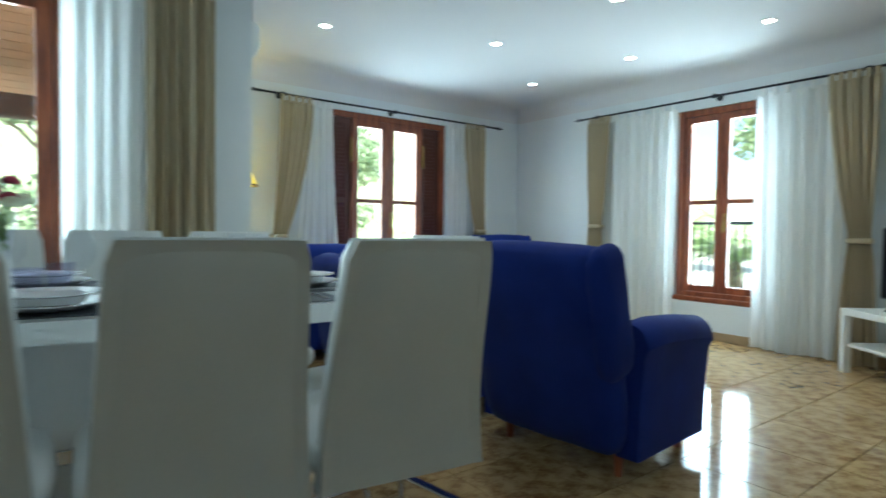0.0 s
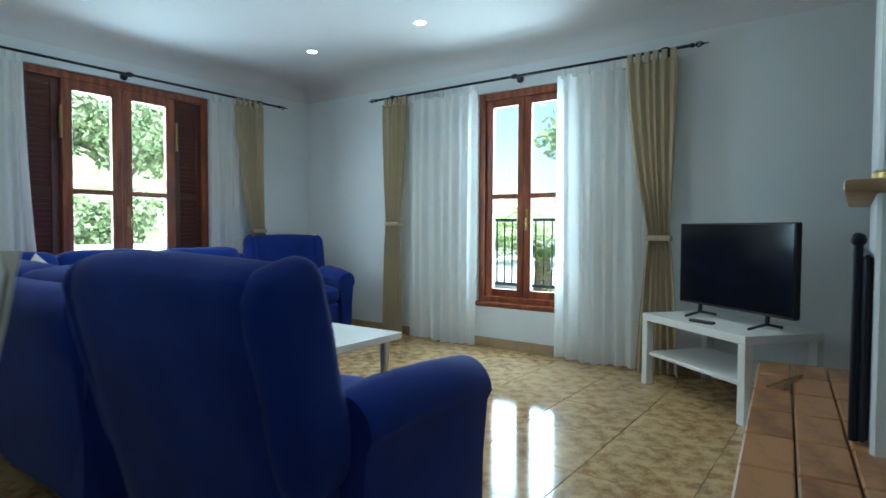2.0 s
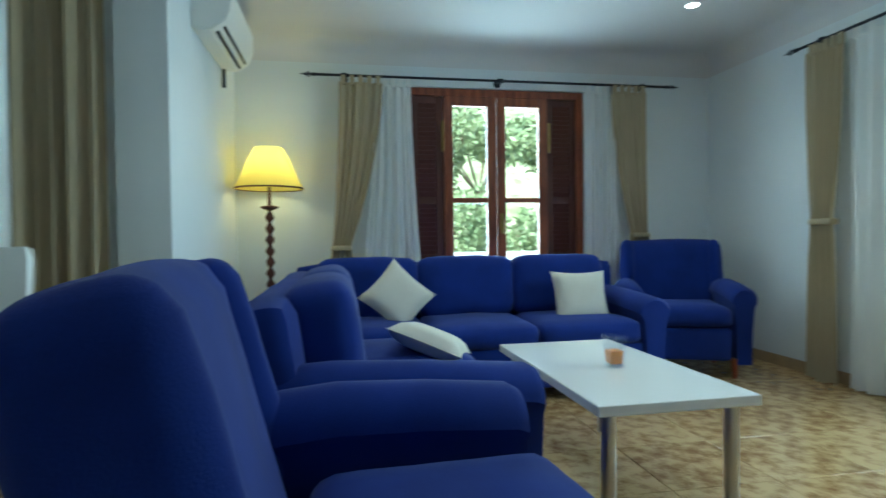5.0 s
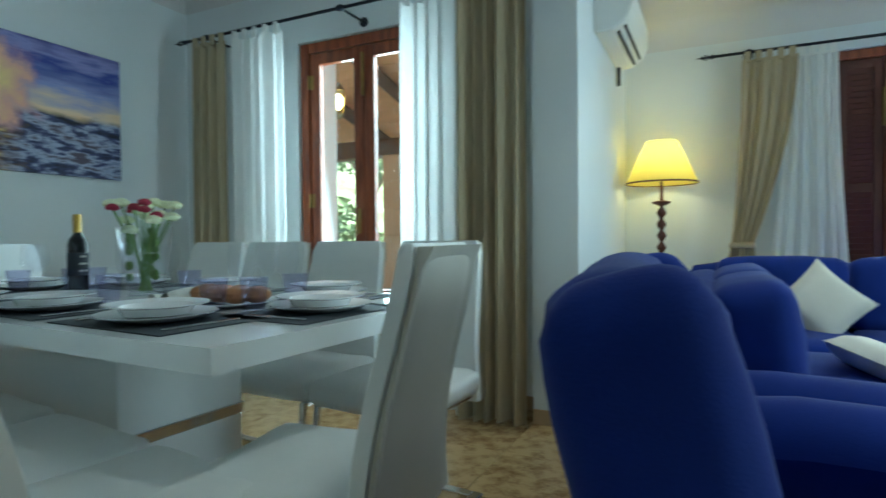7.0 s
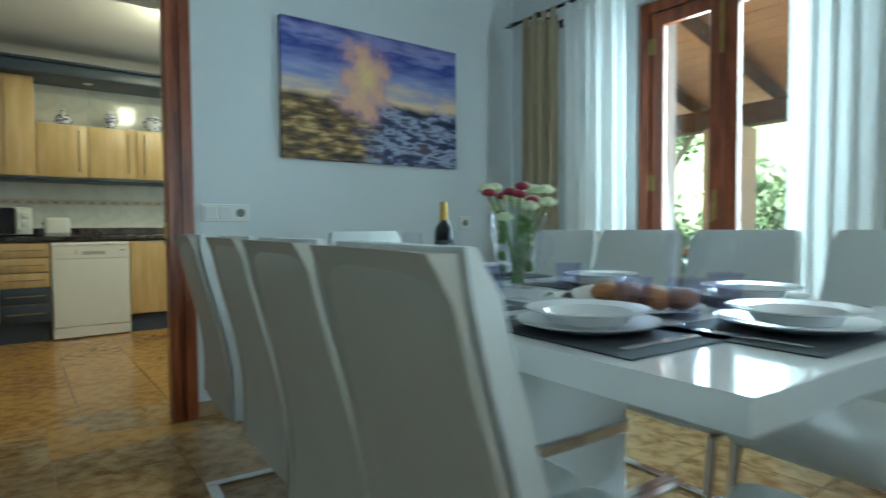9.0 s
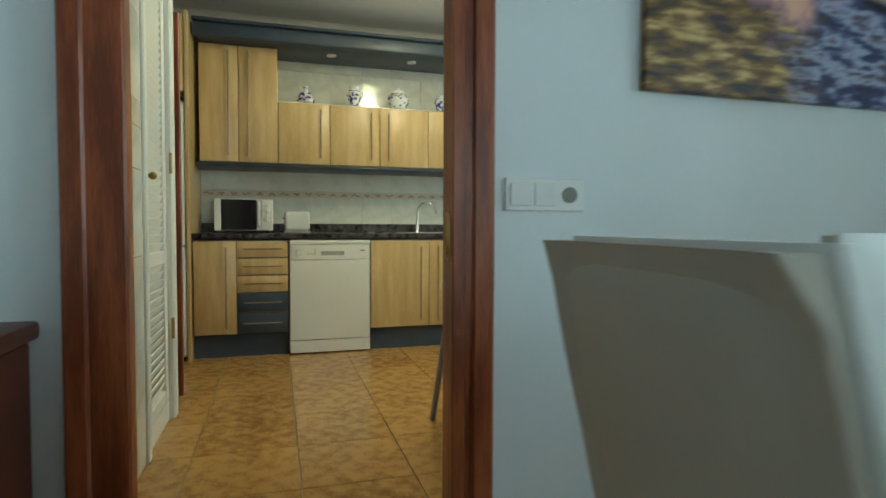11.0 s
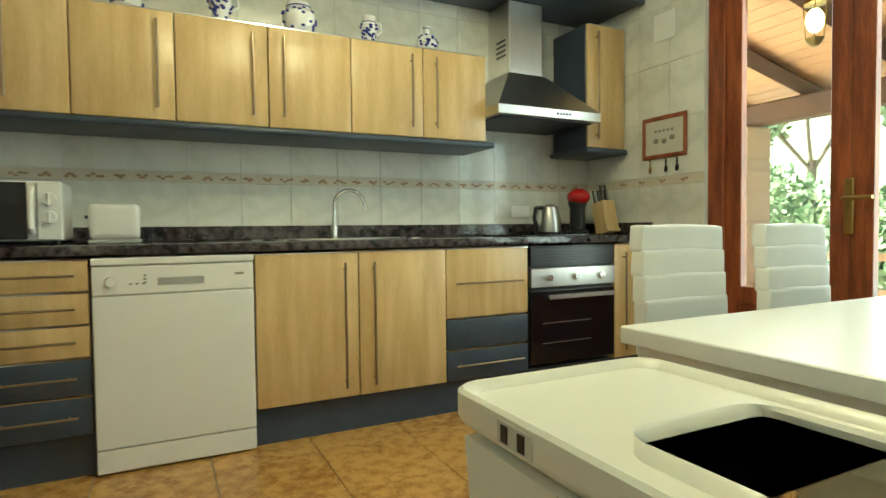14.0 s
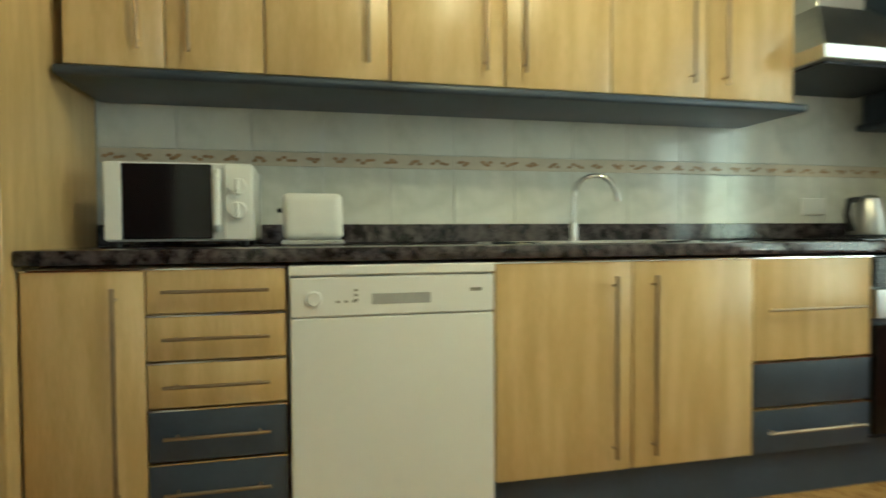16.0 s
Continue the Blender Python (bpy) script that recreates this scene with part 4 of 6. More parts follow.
slab("foot_plate", dt, LACQUER, -0.70, 0.34, -0.33, 0.33, 0.0, 0.06, bevel=0.008)


def back_mesh(w, off, thick, z0=0.36, z1=0.95):
    bm = bmesh.new()
    nz, ny = 14, 8
    def px(v):
        return -0.20 - 0.075 * v ** 1.4 + 0.012 * math.sin(v * 5)
    gr = []
    for o in (off, off - thick):
        g = []
        for j in range(nz + 1):
            v = j / nz
            hw = w / 2 * (1 - 0.17 * v)
            rnd = 1 - max(0, (v - 0.93) / 0.07) ** 2 * 0.07
            row = []
            for i in range(ny + 1):
                u = 2 * i / ny - 1
                edge = 0.010 * (abs(u) ** 6 + max(0, (v - 0.9) / 0.1) ** 3)
                s = -edge if o == off else edge
                row.append(bm.verts.new((px(v) + o + s, u * hw * rnd, z0 + (z1 - z0) * v)))
            g.append(row)
        gr.append(g)
        for j in range(nz):
            for i in range(ny):
                bm.faces.new((g[j][i], g[j][i + 1], g[j + 1][i + 1], g[j + 1][i]))
    a, b = gr
    for j in range(nz):
        for i in (0, ny):
            bm.faces.new((a[j][i], a[j + 1][i], b[j + 1][i], b[j][i]))
    for i in range(ny):
        for j in (0, nz):
            bm.faces.new((a[j][i], a[j][i + 1], b[j][i + 1], b[j][i]))
    return bm


def dining_chair(m, label):
    c = thing("dining_chair", label, "chair", "chairs round the dining table", m)
    part("backrest", back_mesh(0.43, 0.02, 0.05, 0.36, 0.935), LEATHER, c)
    # thin darker layer that paints shade on the rear of the white back
    part("back_cover", back_mesh(0.425, -0.026, 0.010, 0.362, 0.93), LEATHER_SHADED, c, "rear of the white backrest with shade put into its colour")
    soft("seat", c, LEATHER, -0.22, 0.22, -0.22, 0.22, 0.385, 0.475, 0.035, None, 0.012)
    bm = bmesh.new()
    for s in (-1, 1):
        tube(bm, [(0.19, s * 0.19, 0.385), (0.21, s * 0.19, 0.2), (0.19, s * 0.19, 0.014)], 0.012)
        box(bm, -0.24, 0.20, s * 0.19 - 0.020, s * 0.19 + 0.020, 0.0, 0.012, 0.003)
        box(bm, -0.18, 0.19, s * 0.19 - 0.012, s * 0.19 + 0.012, 0.375, 0.388, 0.003)
    box(bm, -0.24, -0.20, -0.17, 0.17, 0.0, 0.012, 0.003)
    part("cantilever_frame", bm, CHROME, c, "chromed steel cantilever frame")
    return c


CL = "white leatherette cantilever dining chair drawn up to the table"
first_chair = dining_chair(pose(0.77, 1.31, 0, 0, 0, 82), CL)
for x, y, a in ((0.32, 1.37, 85), (-0.17, 1.43, 85), (-0.70, 1.46, 85), (-0.50, 2.44, -93), (-0.10, 2.42, -92), (0.32, 2.38, -94), (0.77, 2.34, -95)):
    copy_thing(first_chair, pose(x, y, 0, 0, 0, a))
tagged(copy_thing(first_chair, pose(0.99, 1.61, 0, 0, 0, 188)), "white leatherette cantilever dining chair at the end of the table")
tagged(copy_thing(first_chair, pose(-0.84, 2.02, 0, 0, 0, -4)), "white leatherette cantilever dining chair at the end near the wall")


def on_table(x, y, z=0.75, a=0):
    return TM @ pose(x, y, z, 0, 0, a)


def setting(x, y, a):
    """A place laid with mat, plates, cutlery and two glasses; local +y points to the table's middle."""
    m = on_table(x, y, 0.75, a)
    mt = thing("placemat", "charcoal woven placemat on the white table", "placemat", "placemats", m)
    slab("mat", mt, SLATE, -0.215, 0.215, -0.15, 0.15, 0.0005, 0.003, bevel=0)
    pl = thing("plate_stack", "white china soup plate on a white dinner plate", "plates", "laid plates", m @ pose(0, -0.01, 0.003))
    bm = bmesh.new()
    lathe(bm, [(0.07, 0.0), (0.09, 0.004), (0.135, 0.018), (0.137, 0.021), (0.09, 0.010), (0.01, 0.008)], seg=32)
    part("dinner_plate", bm, CHINA, pl)
    bm = bmesh.new()
    lathe(bm, [(0.055, 0.012), (0.075, 0.016), (0.085, 0.034), (0.118, 0.040), (0.119, 0.043), (0.083, 0.037), (0.07, 0.02), (0.01, 0.018)], seg=32)
    part("soup_plate", bm, CHINA, pl)
    for s in (-1, 1):
        cu = thing("knife" if s > 0 else "fork", "steel cutlery piece on the placemat", "cutlery", "cutlery", m @ pose(s * 0.165, -0.01, 0.003))
        bm = bmesh.new()
        box(bm, -0.006, 0.006, -0.10, 0.0, 0, 0.004, 0.0015)
        box(bm, -0.010 if s > 0 else -0.012, 0.008 if s > 0 else 0.012, 0.0, 0.10, 0, 0.003, 0.001)
        part("blade" if s > 0 else "tines", bm, CHROME, cu)
    wg = thing("wine_glass", "clear stemmed wine glass", "glass", "stemmed glasses", m @ pose(0.07, 0.185, 0))
    bm = bmesh.new()
    lathe(bm, [(0.034, 0), (0.030, 0.004), (0.005, 0.008), (0.004, 0.075), (0.02, 0.09), (0.036, 0.115), (0.037, 0.14), (0.031, 0.185)], seg=20, cap=False)
    part("bowl", bm, DRINK, wg)
    tg = thing("tumbler", "violet tinted glass tumbler", "glass", "violet tumblers", m @ pose(-0.05, 0.19, 0))
    bm = bmesh.new()
    lathe(bm, [(0.001, 0.001), (0.030, 0.001), (0.040, 0.09), (0.0385, 0.09), (0.029, 0.008), (0.001, 0.008)], seg=20, cap=False)
    part("wall", bm, VIOLET, tg)


for x in (-0.56, 0.02, 0.52):
    setting(x, -0.31, 0)
    setting(x - 0.03, 0.31, 180)
setting(0.74, 0.0, 90)
setting(-0.76, 0.0, -90)

vs = thing("flower_vase", "clear glass vase with crimson roses and pale green flowers", "vase", m=on_table(-0.15, 0.08))
bm = bmesh.new()
lathe(bm, [(0.001, 0.001), (0.062, 0.001), (0.075, 0.11), (0.095, 0.245), (0.091, 0.245), (0.070, 0.11), (0.058, 0.012), (0.001, 0.012)], seg=28, cap=False)
part("glass", bm, DRINK, vs)
bm = bmesh.new()
heads = []
for k in range(16):
    a, r = k * 2.4, 0.03 + 0.065 * random.random()
    h = random.uniform(0.20, 0.33)
    p = (r * math.cos(a) * 1.2, r * math.sin(a) * 1.2, h)
    heads.append(p)
    tube(bm, [(0.02 * math.cos(a + 2), 0.02 * math.sin(a + 2), 0.015), (r * 0.5 * math.cos(a), r * 0.5 * math.sin(a), h * 0.6), p], 0.003, 6)
for k in range(26):
    a = k * 2.1
    c = Vector((0.05 * math.cos(a), 0.05 * math.sin(a), random.uniform(0.06, 0.26)))
    ball(bm, c, 0.022, (1, 0.35, 0.7), 6, 4)
part("stems", bm, STEM, vs)


def bloom(name, heads, material, r):
    for p in heads:
        bm = bmesh.new()
        for k in range(14):
            a, e = k * 2.4, 0.2 + k * 0.09
            d = Vector((math.cos(a) * math.cos(e), math.sin(a) * math.cos(e), math.sin(e)))
            ball(bm, Vector(p) + d * r * 0.55, r * 0.55, (1, 1, 0.6), 7, 5)
        part(name, bm, material, vs)


bloom("rose", heads[::5] + [(-0.10, 0.02, 0.30), (0.08, -0.05, 0.32)], PETAL_R, 0.024)
bloom("pale_flower", [h for i, h in enumerate(heads) if i % 5] + [(0, 0, 0.31)], PETAL_W, 0.030)

wb = thing("wine_bottle", "dark wine bottle with gold foil neck", "bottle", m=on_table(-0.59, 0.08))
bm = bmesh.new()
lathe(bm, [(0.034, 0), (0.037, 0.006), (0.037, 0.18), (0.030, 0.205), (0.015, 0.225), (0.0135, 0.24)], seg=24)
part("bottle", bm, WINE, wb)
bm = bmesh.new()
lathe(bm, [(0.0145, 0.228), (0.0145, 0.298), (0.012, 0.302)], seg=20)
part("foil", bm, GOLD, wb, "gold foil capsule")
bm = bmesh.new()
lathe(bm, [(0.0376, 0.06), (0.0376, 0.15)], seg=24, cap=False)
part("paper_label", bm, SLATE, wb)
bm = bmesh.new()
for i in range(3):
    box(bm, 0.0375, 0.0385, -0.016 + i * 0.003, 0.016 - i * 0.003, 0.075 + i * 0.028, 0.083 + i * 0.028)
part("label_bars", bm, PILLOW, wb)

bp = thing("bread_plate", "plaited brown loaf on a white plate with a napkin", "bread", m=on_table(0.40, -0.02))
bm = bmesh.new()
lathe(bm, [(0.08, 0.0), (0.15, 0.014), (0.152, 0.017), (0.09, 0.008), (0.01, 0.006)], seg=32)
part("plate", bm, CHINA, bp)
bm = bmesh.new()
for k in range(7):
    ball(bm, (-0.11 + k * 0.036, 0.02 * (-1) ** k, 0.036), 0.034, (1.1, 1.3, 0.75), 10, 7)
part("loaf", bm, BREAD, bp)
bm = bmesh.new()
g = [[bm.verts.new((-0.17 + 0.12 * i / 8, -0.14 + 0.28 * j / 8, 0.022 + 0.014 * math.sin(i * 1.3 + j) + 0.02 * math.exp(-(i - 4) ** 2 / 6))) for j in range(9)] for i in range(9)]
for i in range(8):
    for j in range(8):
        bm.faces.new((g[i][j], g[i + 1][j], g[i + 1][j + 1], g[i][j + 1]))
part("napkin", bm, PILLOW, bp)


def canvas_material():
    """A printed seascape at dusk: violet-blue sky, glowing spray, dark wet rocks."""
    m = bpy.data.materials.new("seascape_print")
    m.use_nodes = True
    n, l = m.node_tree.nodes, m.node_tree.links
    b = n["Principled BSDF"]
    b.inputs["Roughness"].default_value = 0.45
    tc = n.new("ShaderNodeTexCoord")
    sep = n.new("ShaderNodeSeparateXYZ")
    l.new(tc.outputs["Object"], sep.inputs[0])

    def noise_at(scale, stretch, detail=8):
        mp = n.new("ShaderNodeMapping")
        mp.inputs["Scale"].default_value = stretch
        l.new(tc.outputs["Object"], mp.inputs["Vector"])
        q = n.new("ShaderNodeTexNoise")
        q.inputs["Scale"].default_value, q.inputs["Detail"].default_value = scale, detail
        l.new(mp.outputs[0], q.inputs["Vector"])
        return q.outputs["Fac"]

    def math_(op, a, bb, c=None):
        q = n.new("ShaderNodeMath")
        q.operation = op
        for i, v in enumerate((a, bb, c)):
            if v is None:
                continue
            if isinstance(v, (int, float)):
                q.inputs[i].default_value = v
            else:
                l.new(v, q.inputs[i])
        return q.outputs[0]

    def ramp(fac, stops):
        r = n.new("ShaderNodeValToRGB")
        e = r.color_ramp.elements
        e[0].position, e[0].color = stops[0][0], (*stops[0][1], 1)
        e[1].position, e[1].color = stops[-1][0], (*stops[-1][1], 1)
        for p, c in stops[1:-1]:
            x = e.new(p)
            x.color = (*c, 1)
        l.new(fac, r.inputs["Fac"])
        return r.outputs["Color"]

    def mix(fac, a, c):
        q = n.new("ShaderNodeMix")
        q.data_type = "RGBA"
        for s, v in ((0, fac), (6, a), (7, c)):
            if isinstance(v, tuple):
                q.inputs[s].default_value = (*v, 1)
            else:
                l.new(v, q.inputs[s])
        return q.outputs[2]

    clouds = noise_at(6, (1, 0.6, 3.0))
    h = math_("MULTIPLY_ADD", clouds, 0.30, math_("ADD", sep.outputs["Z"], -0.15))
    skyc = ramp(math_("ADD", h, 0.30), [(0.10, (0.75, 0.42, 0.13)), (0.30, (0.85, 0.66, 0.45)), (0.42, (0.30, 0.33, 0.62)), (0.56, (0.035, 0.06, 0.33)), (0.62, (0.30, 0.30, 0.60)), (0.72, (0.02, 0.02, 0.22))])
    rock = noise_at(9, (1, 0.8, 2.6), 10)
    rocks = ramp(rock, [(0.34, (0.006, 0.006, 0.02)), (0.47, (0.05, 0.06, 0.16)), (0.56, (0.42, 0.45, 0.62)), (0.66, (0.10, 0.08, 0.12))])
    sand = ramp(noise_at(12, (1, 0.7, 3.0), 10), [(0.36, (0.03, 0.02, 0.02)), (0.52, (0.22, 0.12, 0.03)), (0.68, (0.70, 0.50, 0.20))])
    left = ramp(math_("MULTIPLY_ADD", rock, 0.3, math_("ADD", sep.outputs["Y"], -0.02)), [(0.0, (0, 0, 0)), (0.16, (1, 1, 1))])
    ground = mix(left, sand, rocks)
    edge = ramp(math_("MULTIPLY_ADD", noise_at(5, (1, 1, 1)), 0.14, math_("ADD", sep.outputs["Z"], 0.04)), [(0.06, (0, 0, 0)), (0.10, (1, 1, 1))])
    col = mix(edge, ground, skyc)
    dy = math_("MULTIPLY", math_("ADD", sep.outputs["Y"], 0.10), 2.5)
    dz = math_("MULTIPLY", math_("ADD", sep.outputs["Z"], -0.09), 1.9)
    rad = math_("SQRT", math_("ADD", math_("MULTIPLY", dy, dy), math_("MULTIPLY", dz, dz)), 0)
    spray = math_("MULTIPLY_ADD", noise_at(9, (1, 1, 1)), 0.9, rad)
    glowc = ramp(spray, [(0.42, (0.95, 0.72, 0.28)), (0.75, (0.80, 0.45, 0.35)), (1.05, (0.35, 0.20, 0.45))])
    keep = ramp(spray, [(0.75, (1, 1, 1)), (1.1, (0, 0, 0))])
    l.new(mix(keep, col, glowc), b.inputs["Base Color"])
    return m


cv = thing("canvas_print", "seascape canvas print with spray and violet dusk sky", "picture", m=pose(WEST + 0.003, 2.485, 1.725))
slab("canvas", cv, canvas_material(), 0.0, 0.03, -0.605, 0.605, -0.385, 0.385, bevel=0.003)

sw = thing("switch_plate", "white double switch and socket plate on the wall", "switch", m=pose(WEST + 0.002, 1.58, 1.035))
slab("plate", sw, SATIN, 0, 0.008, -0.12, 0.12, -0.045, 0.045, bevel=0.003)
for i in range(2):
    slab("rocker", sw, PLASTER, 0.008, 0.013, -0.105 + i * 0.072, -0.042 + i * 0.072, -0.032, 0.032, bevel=0.002)
bm = bmesh.new()
rod(bm, (0.006, 0.075, 0), (0.011, 0.075, 0), 0.022, seg=18)
part("socket", bm, STALK, sw)
sk = thing("wall_socket", "small white wall socket plate", "socket", m=pose(WEST + 0.002, 3.18, 0.98))
slab("plate", sk, SATIN, 0, 0.008, -0.05, 0.05, -0.045, 0.045, bevel=0.003)
bm = bmesh.new()
rod(bm, (0.006, 0, 0), (0.011, 0, 0), 0.022, seg=18)
part("socket", bm, STALK, sk)
sb = thing("sideboard", "dark carved wooden sideboard beside the kitchen doorway", "sideboard", m=pose(-1.52, 0.10, 0))
slab("body", sb, LOUVER, -0.22, 0.22, -0.5, 0.26, 0.06, 0.70, bevel=0.008)
slab("top", sb, LOUVER, -0.235, 0.25, -0.52, 0.275, 0.70, 0.74, bevel=0.01, seg=2)
for i in range(2):
    bm = bmesh.new()
    y = -0.31 + i * 0.38
    box(bm, 0.22, 0.235, y - 0.16, y + 0.16, 0.10, 0.50, 0.006)
    for a in range(3):
        for c in range(3):
            ball(bm, (0.235, y - 0.1 + a * 0.1, 0.2 + c * 0.1), 0.03, (0.4, 1, 1), 8, 6)
    part("carved_door", bm, LOUVER, sb)
    bm = bmesh.new()
    box(bm, 0.22, 0.235, y - 0.16, y + 0.16, 0.53, 0.67, 0.006)
    for a in range(6):
        for c in range(3):
            ball(bm, (0.235, y - 0.13 + a * 0.052, 0.555 + c * 0.045), 0.016, (0.5, 1, 1), 6, 5)
    part("carved_drawer", bm, LOUVER, sb)

# ---- kitchen ----
FX = -4.655


def handle_v(parent, x, y, z0, z1):
    bm = bmesh.new()
    rod(bm, (x + 0.028, y, z0), (x + 0.028, y, z1), 0.006, seg=10)
    for z in (z0 + 0.03, z1 - 0.03):
        rod(bm, (x, y, z), (x + 0.028, y, z), 0.004, seg=8)
    part("handle", bm, NICKEL, parent, "slim bar handle")


def handle_h(parent, x, y0, y1, z):
    bm = bmesh.new()
    rod(bm, (x + 0.026, y0, z), (x + 0.026, y1, z), 0.005, seg=10)
    for y in (y0 + 0.03, y1 - 0.03):
        rod(bm, (x, y, z), (x + 0.026, y, z), 0.004, seg=8)
    part("handle", bm, NICKEL, parent, "slim bar handle")


def unit(name, label, x, y0, y1, z0, z1, fronts, depth=0.56, body=None):
    """A cabinet with fronts (y0, y1, z0, z1, material, handle)."""
    u = thing(name, label, "cabinet", "fitted kitchen cabinets")
    slab("body", u, body or MAPLE, x - depth, x - 0.022, y0 + 0.002, y1 - 0.002, z0, z1)
    for a, b, c, d, mt, hd in fronts:
        f = slab("door" if hd[0] != "h" else "drawer", u, mt, x - 0.02, x, a + 0.002, b - 0.002, c + 0.002, d - 0.002, bevel=0.006, seg=2)
        bm = bmesh.new()
        box(bm, x - 0.018, x + 0.0015, a + 0.001, b - 0.001, d - 0.006, d - 0.0015)
        part("trim", bm, CHROME, f, "thin metal edge strip")
        if hd[0] == "l":
            handle_v(f, x, a + 0.07, c + 0.05, d - 0.05)
        elif hd[0] == "r":
            handle_v(f, x, b - 0.07, c + 0.05, d - 0.05)
        elif hd[0] == "h":
            handle_h(f, x, a + 0.045, b - 0.045, (c + d) / 2)
    return u


BZ0, BZ1 = 0.17, 0.848
unit("base_cabinet", "maple base cabinet with a slim bar handle", FX, 0.305, 0.595, BZ0, BZ1, [(0.305, 0.595, BZ0, BZ1, MAPLE, "r")])
dz = [0.17, 0.325, 0.47, 0.597, 0.723, 0.848]
unit("drawer_cabinet", "five-drawer cabinet in maple over blue-grey fronts", FX, 0.595, 0.955, BZ0, BZ1,
     [(0.595, 0.955, a, b, NAVY if i < 2 else MAPLE, "h") for i, (a, b) in enumerate(zip(dz, dz[1:]))])
unit("sink_cabinet", "double-door maple cabinet below the sink", FX, 1.562, 2.48, BZ0, BZ1, [(1.562, 2.025, BZ0, BZ1, MAPLE, "r"), (2.025, 2.48, BZ0, BZ1, MAPLE, "l")])
unit("drawer_cabinet", "drawer cabinet with a deep maple front over blue-grey fronts", FX, 2.48, 2.975, BZ0, BZ1,
     [(2.48, 2.975, 0.17, 0.33, NAVY, "h"), (2.48, 2.975, 0.33, 0.49, NAVY, "n"), (2.48, 2.975, 0.49, 0.848, MAPLE, "h")])
unit("base_cabinet", "narrow maple base cabinet beside the oven", FX, 3.585, 3.885, BZ0, BZ1, [(3.585, 3.885, BZ0, BZ1, MAPLE, "l")])
bm = bmesh.new()
box(bm, -5.1, -4.70, 0.305, 0.955, 0.0, 0.168)
box(bm, -5.1, -4.70, 1.562, 3.885, 0.0, 0.168)
tagged(part("plinth", bm, NAVY), "blue-grey plinth below the kitchen cabinets", "plinth")

wt = thing("worktop", "dark polished granite worktop with a low upstand", "worktop")
slab("slab", wt, GRANITE, KWEST + 0.012, FX + 0.018, 0.30, 3.89, 0.858, 0.898, bevel=0.005, seg=2)
slab("upstand", wt, GRANITE, KWEST + 0.012, KWEST + 0.034, 0.30, 3.89, 0.899, 0.972)
slab("side_upstand", wt, GRANITE, KWEST + 0.036, FX + 0.01, 3.868, 3.888, 0.899, 0.972)

dw = thing("dishwasher", "white freestanding dishwasher below the granite worktop", "dishwasher")
slab("body", dw, SATIN, -5.2, FX - 0.02, 0.962, 1.556, 0.02, 0.848)
slab("door", dw, SATIN, FX - 0.018, FX + 0.012, 0.964, 1.554, 0.105, 0.70, bevel=0.004)
slab("kick_panel", dw, SATIN, FX - 0.018, FX + 0.008, 0.964, 1.554, 0.01, 0.101, bevel=0.003)
cp = slab("control_panel", dw, SATIN, FX - 0.018, FX + 0.014, 0.964, 1.554, 0.703, 0.815, bevel=0.004)
slab("lid", dw, SATIN, FX - 0.018, FX + 0.018, 0.962, 1.556, 0.819, 0.848, bevel=0.004)
slab("grip_recess", cp, mat("grey_recess", (0.35, 0.35, 0.34), 0.5), FX + 0.013, FX + 0.0155, 1.19, 1.36, 0.735, 0.765, bevel=0)
bm = bmesh.new()
rod(bm, (FX + 0.012, 1.03, 0.755), (FX + 0.03, 1.03, 0.755), 0.022, 0.019, 20)
part("knob", bm, SATIN, cp)
bm = bmesh.new()
for i in range(3):
    box(bm, FX + 0.013, FX + 0.0155, 1.09 + i * 0.022, 1.10 + i * 0.022, 0.742, 0.748)
    box(bm, FX + 0.013, FX + 0.0155, 1.14, 1.15, 0.745 + i * 0.014, 0.752 + i * 0.014)
box(bm, FX + 0.013, FX + 0.0155, 1.48, 1.515, 0.765, 0.775)
part("marks", bm, STALK, cp, "small grey printed marks")

ov = thing("oven", "built-in black glass oven with a steel control panel", "oven")
slab("body", ov, BLACK, -5.2, FX - 0.012, 2.98, 3.58, 0.19, 0.848)
slab("glass_door", ov, SCREEN, FX - 0.010, FX + 0.012, 2.985, 3.575, 0.20, 0.60, bevel=0.004)
fpn = slab("control_panel", ov, STEEL, FX - 0.010, FX + 0.014, 2.985, 3.575, 0.62, 0.725, bevel=0.003, label="brushed steel control panel")
slab("vent_grille", ov, BLACK, FX - 0.010, FX + 0.006, 2.985, 3.575, 0.735, 0.84)
for i in range(6):
    slab("vent_slat", ov, BLACK, FX + 0.004, FX + 0.012, 2.985, 3.575, 0.742 + i * 0.016, 0.750 + i * 0.016, bevel=0.001)
for i in range(3):
    bm = bmesh.new()
    y = 3.10 + i * 0.185
    rod(bm, (FX + 0.012, y, 0.672), (FX + 0.034, y, 0.672), 0.021, 0.018, 20)
    part("knob", bm, CHROME, fpn)
bm = bmesh.new()
box(bm, FX + 0.035, FX + 0.047, 3.09, 3.545, 0.555, 0.58, 0.004)
for y in (3.11, 3.52):
    box(bm, FX + 0.010, FX + 0.036, y - 0.008, y + 0.008, 0.558, 0.577)
part("door_handle", bm, STEEL, ov, "steel bar handle")
bm = bmesh.new()
for z in (0.31, 0.42):
    box(bm, FX + 0.0115, FX + 0.0130, 3.06, 3.40, z, z + 0.004)
part("rack_lines", bm, STEEL, ov)
hb = thing("cooker_hob", "black glass ceramic hob set on the worktop", "hob")
slab("glass", hb, SCREEN, -5.14, -4.70, 2.99, 3.57, 0.899, 0.906, bevel=0.002)

